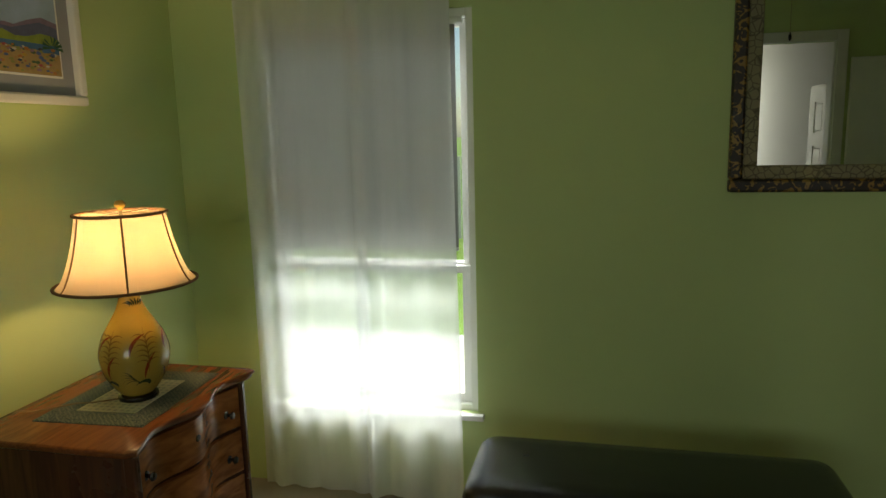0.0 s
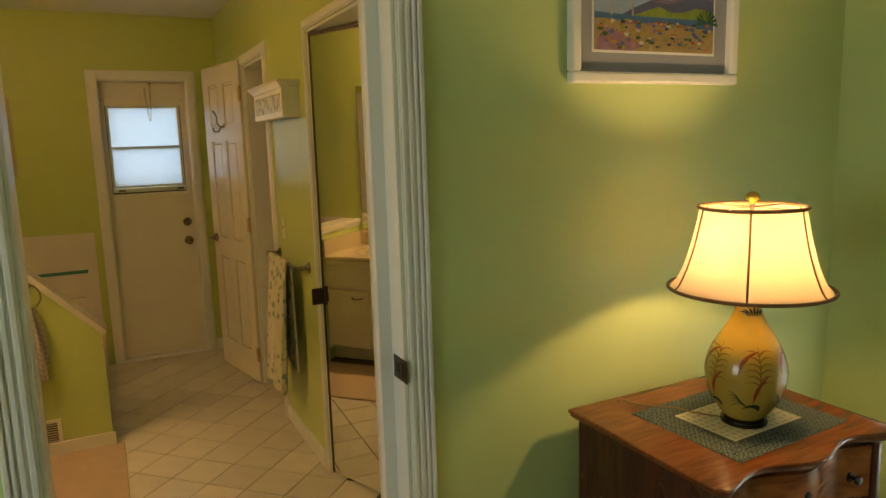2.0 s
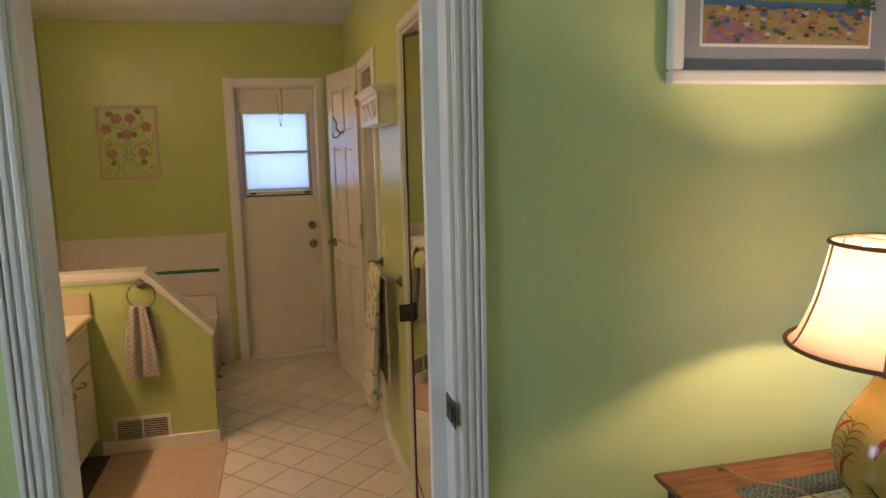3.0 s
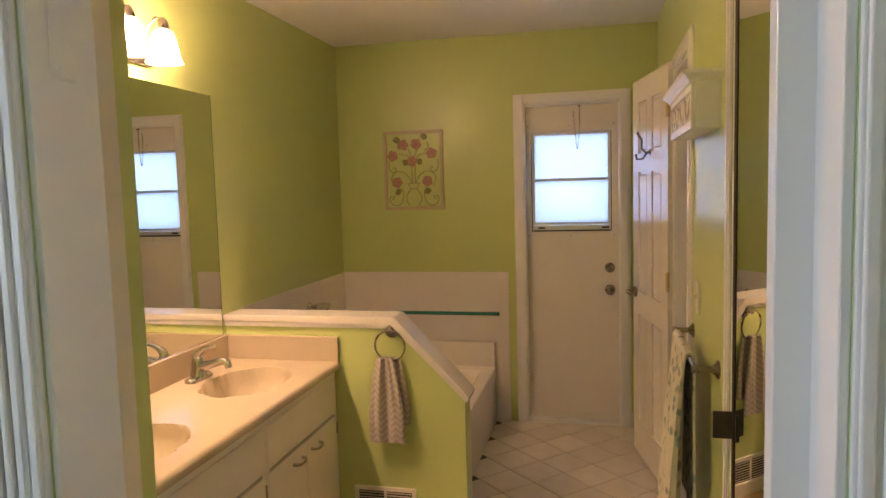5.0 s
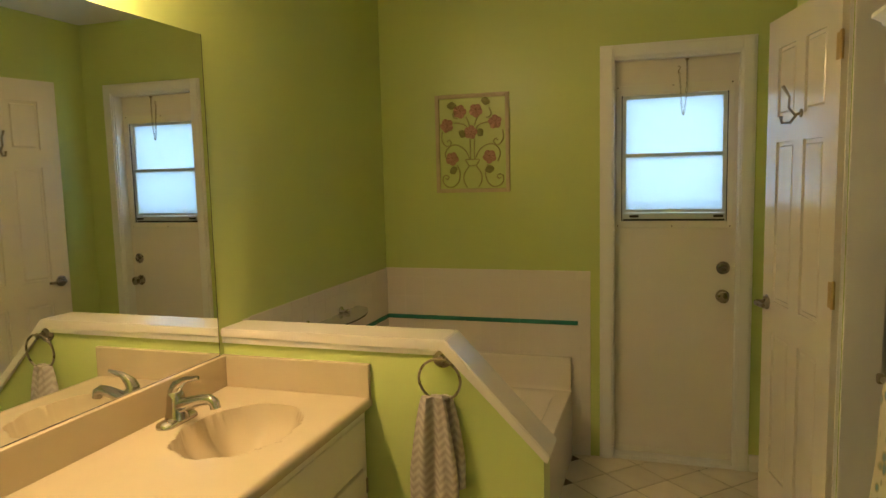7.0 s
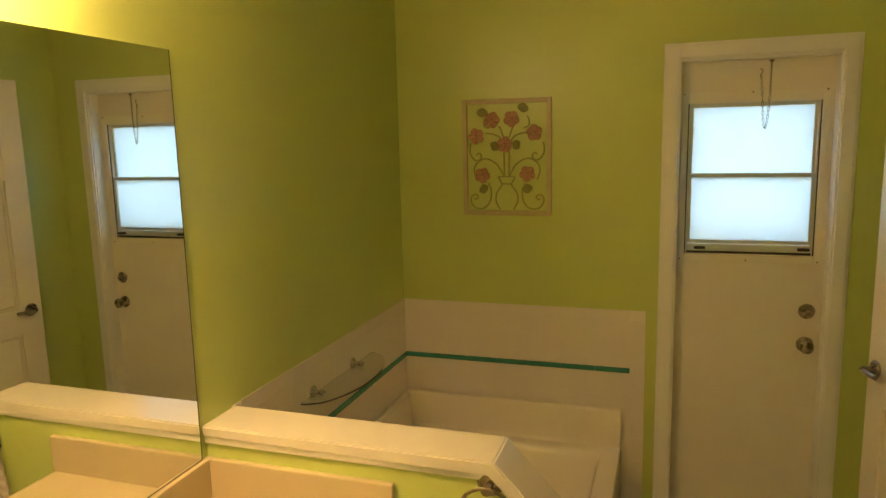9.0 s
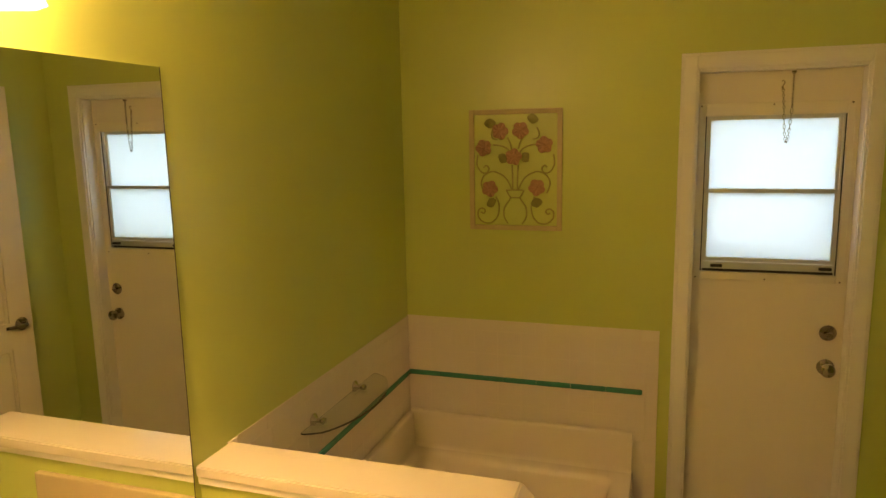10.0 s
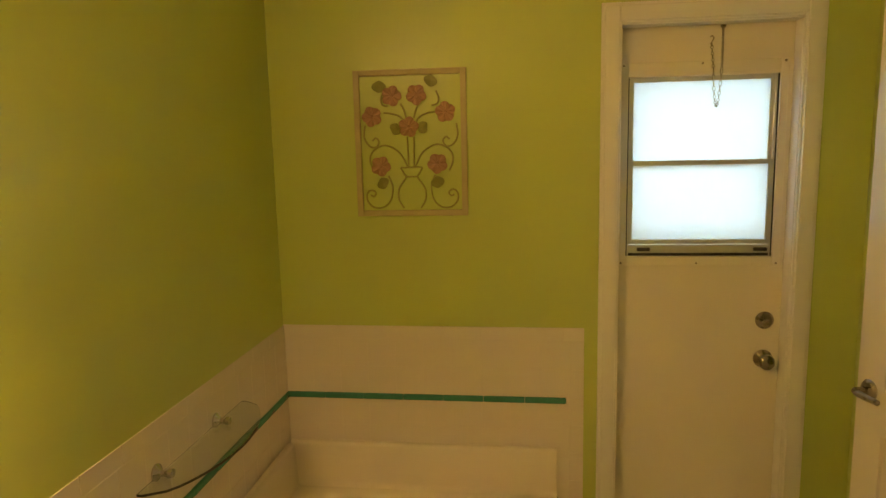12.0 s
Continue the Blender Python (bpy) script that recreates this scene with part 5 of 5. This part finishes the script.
flatshape("path", [(0.02, 0.10), (0.10, 0.22), (0.40, 0.06), (0.30, 0.0), (0.02, 0.0)], (0.30, 0.16, 0.20), 0.0140)
for _ in range(170):
    u, v, s = rr.uniform(0.03, 0.96), rr.uniform(0.02, 0.29), rr.uniform(0.006, 0.024)
    c = rr.choice(((0.40, 0.16, 0.05), (0.42, 0.27, 0.05), (0.06, 0.11, 0.05), (0.50, 0.48, 0.42), (0.08, 0.12, 0.28), (0.36, 0.07, 0.08), (0.24, 0.26, 0.08), (0.05, 0.06, 0.08), (0.26, 0.16, 0.24)))
    flatshape("daub", [(u + s * 1.3 * math.cos(a) * rr.uniform(0.6, 1), v + s * math.sin(a) * rr.uniform(0.6, 1)) for a in [6.283 * i / 9 for i in range(9)]], c, 0.0143 + 0.00002 * _)
for u, v, s in ((0.13, 0.60, 0.12), (0.30, 0.50, 0.075)):
    flatshape("tree_trunk", [(u - 0.008, 0.33), (u + 0.008, 0.33), (u + 0.004, v), (u - 0.004, v)], (0.40, 0.34, 0.26), 0.0141)
    for k in range(5):
        a0 = rr.uniform(0, 6)
        flatshape("tree_crown", [(u + s * rr.uniform(-0.4, 0.4) * 0 + s * (0.7 * math.cos(a0 + k)) * 0.6 + s * 0.6 * math.cos(a) * rr.uniform(0.7, 1.1), v + 0.05 + s * 0.5 * math.sin(a0 + k) * 0.6 + s * 0.6 * math.sin(a) * rr.uniform(0.7, 1.1)) for a in [6.283 * i / 11 for i in range(11)]], (0.02, 0.045, 0.03), 0.0180 + 0.0001 * k)
for k in range(9):
    a = math.pi * (k / 8)
    flatshape("palm_frond", [(0.93, 0.30), (0.93 + 0.09 * math.cos(a) - 0.015 * math.sin(a), 0.30 + 0.13 * math.sin(a) + 0.01), (0.93 + 0.10 * math.cos(a), 0.27 + 0.14 * math.sin(a))], (0.03, 0.10, 0.05), 0.0190 + 0.0001 * k)

# gilt mirror
FRDARK = mat("dark_gilt_carving", (0.03, 0.018, 0.01), 0.38, bump=0.6, grain=60)
co, nz, rp = node(FRDARK, "ShaderNodeTexCoord"), node(FRDARK, "ShaderNodeTexNoise"), node(FRDARK, "ShaderNodeValToRGB")
nz.inputs["Scale"].default_value, nz.inputs["Distortion"].default_value, nz.inputs["Detail"].default_value = 24, 2.2, 1
rp.color_ramp.elements[0].position, rp.color_ramp.elements[0].color = 0.54, (0.022, 0.012, 0.008, 1)
rp.color_ramp.elements[1].position, rp.color_ramp.elements[1].color = 0.60, (0.30, 0.17, 0.035, 1)
link(FRDARK, co.outputs["Object"], nz.inputs["Vector"])
link(FRDARK, nz.outputs["Fac"], rp.inputs["Fac"])
link(FRDARK, rp.outputs["Color"], shader(FRDARK).inputs["Base Color"])
CRACK = mat("crackled_gilt", (0.30, 0.25, 0.12), 0.45, var=0.2, scale=20)
vo, rp, co = node(CRACK, "ShaderNodeTexVoronoi"), node(CRACK, "ShaderNodeValToRGB"), node(CRACK, "ShaderNodeTexCoord")
vo.feature = "DISTANCE_TO_EDGE"
vo.inputs["Scale"].default_value = 34
rp.color_ramp.elements[0].color, rp.color_ramp.elements[1].color = (0.07, 0.05, 0.02, 1), (0.24, 0.20, 0.10, 1)
rp.color_ramp.elements[1].position = 0.09
link(CRACK, co.outputs["Object"], vo.inputs["Vector"])
link(CRACK, vo.outputs["Distance"], rp.inputs["Fac"])
link(CRACK, rp.outputs["Color"], shader(CRACK).inputs["Base Color"])
GX0, GX1, GZ0, GZ1 = 0.852, 1.72, 1.315, 2.22
gm = empty("wall_mirror", ((GX0 + GX1) / 2, YW, (GZ0 + GZ1) / 2), "gilt mirror with a carved dark outer frame", "mirror")
gw, gh = (GX1 - GX0) / 2, (GZ1 - GZ0) / 2


def frame_boxes(w, h, t, y0, y1, bevel):
    return boxes([(-w, w, -y1, -y0, -h, -h + t), (-w, w, -y1, -y0, h - t, h), (-w, -w + t, -y1, -y0, -h + t, h - t), (w - t, w, -y1, -y0, -h + t, h - t)], bevel)


part("outer_frame", frame_boxes(gw, gh, 0.052, 0.002, 0.045, 0.010), FRDARK, gm, "dark carved frame with gold leaves")
part("inner_frame", frame_boxes(gw - 0.052, gh - 0.052, 0.055, 0.002, 0.034, 0.006), CRACK, gm, "crackled gilt inner frame")
part("mirror_glass", box(-gw + 0.107, gw - 0.107, -0.016, -0.012, -gh + 0.107, gh - 0.107), MIRROR, gm)

# bench
bench = empty("bench", (0.54, 2.66, 0.0), "black leather upholstered bench below the mirror", "bench")
rings = []
for d, z in ((0.03, 0.19), (0.006, 0.20), (0.0, 0.22), (0.0, 0.305), (0.008, 0.334), (0.026, 0.352), (0.06, 0.362), (0.12, 0.366)):
    rings.append(rrect(-0.66 + d, 0.66 - d, -0.24 + d * 0.8, 0.24 - d * 0.8, z, 0.06, 8))
part("seat", loft(rings), BLACK, bench, "", 60)
part("frame", box(-0.61, 0.61, -0.2, 0.2, 0.14, 0.19, 0.006), MAHOGV, bench)
for sx in (-0.56, 0.56):
    for sy in (-0.16, 0.16):
        part("leg", lathe([(0.018, ZB), (0.026, 0.14)], 14, Matrix.Translation((sx, sy, 0))), MAHOGV, bench, "", 40)

# hall opening seen in the mirror
strip("trim_hall", "white casing round the hall opening", [
    (1.74, 1.80, 1.498, 1.518, ZB, 2.15), (PX, 1.74, 1.498, 1.518, 2.085, 2.15), (1.725, 1.74, 1.4, 1.498, ZB, 2.085)], bevel=0.003)
door5 = empty("door_5", (1.93, 0.35, ZB), "white six-panel hall door, closed", "door", kind="structure", turn=90)
six_panel(door5, 0.76, 2.03)
door6 = empty("door_6", (1.82, 1.53, ZB), "plain white flush door beside the hall", "door", kind="structure")
part("leaf", box(0, 0.5, -0.018, 0.018, 0.012, 2.15, 0.003), WHITE, door6)
cordp = empty("pull_cord", (1.26, 2.4, H), "thin ceiling pull cord with a small knob", "cord")
part("cord", tube([(0, 0, 0), (0, 0, -0.46)], 0.0015, 6), BRASSY, cordp)
part("knob", lathe([(0.002, -0.45), (0.007, -0.465), (0.008, -0.48), (0.001, -0.492)], 12), KNOBG, cordp, "", 50)

# ---- floor tiles ----
FT = 0.205
tl = smooth_mesh(box(-FT / 2 + 0.0025, FT / 2 - 0.0025, -FT / 2 + 0.0025, FT / 2 - 0.0025, -0.006, 0.0, 0.0012, 1), "floor_tile", FTILE)
info, hsv = node(FTILE, "ShaderNodeObjectInfo"), node(FTILE, "ShaderNodeHueSaturation")
vr = node(FTILE, "ShaderNodeMapRange")
vr.inputs["To Min"].default_value, vr.inputs["To Max"].default_value = 0.9, 1.08
old = shader(FTILE).inputs["Base Color"].links[0].from_socket
link(FTILE, info.outputs["Random"], vr.inputs["Value"])
link(FTILE, vr.outputs["Result"], hsv.inputs["Value"])
link(FTILE, old, hsv.inputs["Color"])
link(FTILE, hsv.outputs["Color"], shader(FTILE).inputs["Base Color"])
D = FT / math.sqrt(2)
for i in range(-40, 40):
    for j in range(-40, 40):
        x, y = -3.5 + (i - j) * D, 0.9 + (i + j) * D
        if XB - 0.14 < x < XE - 0.06 and 0.36 < y < YR + 0.1:
            o = new("floor_tile", tl)
            o.parent = floor
            o.matrix_local = pose(x, y, 0, 0, 0, 45)
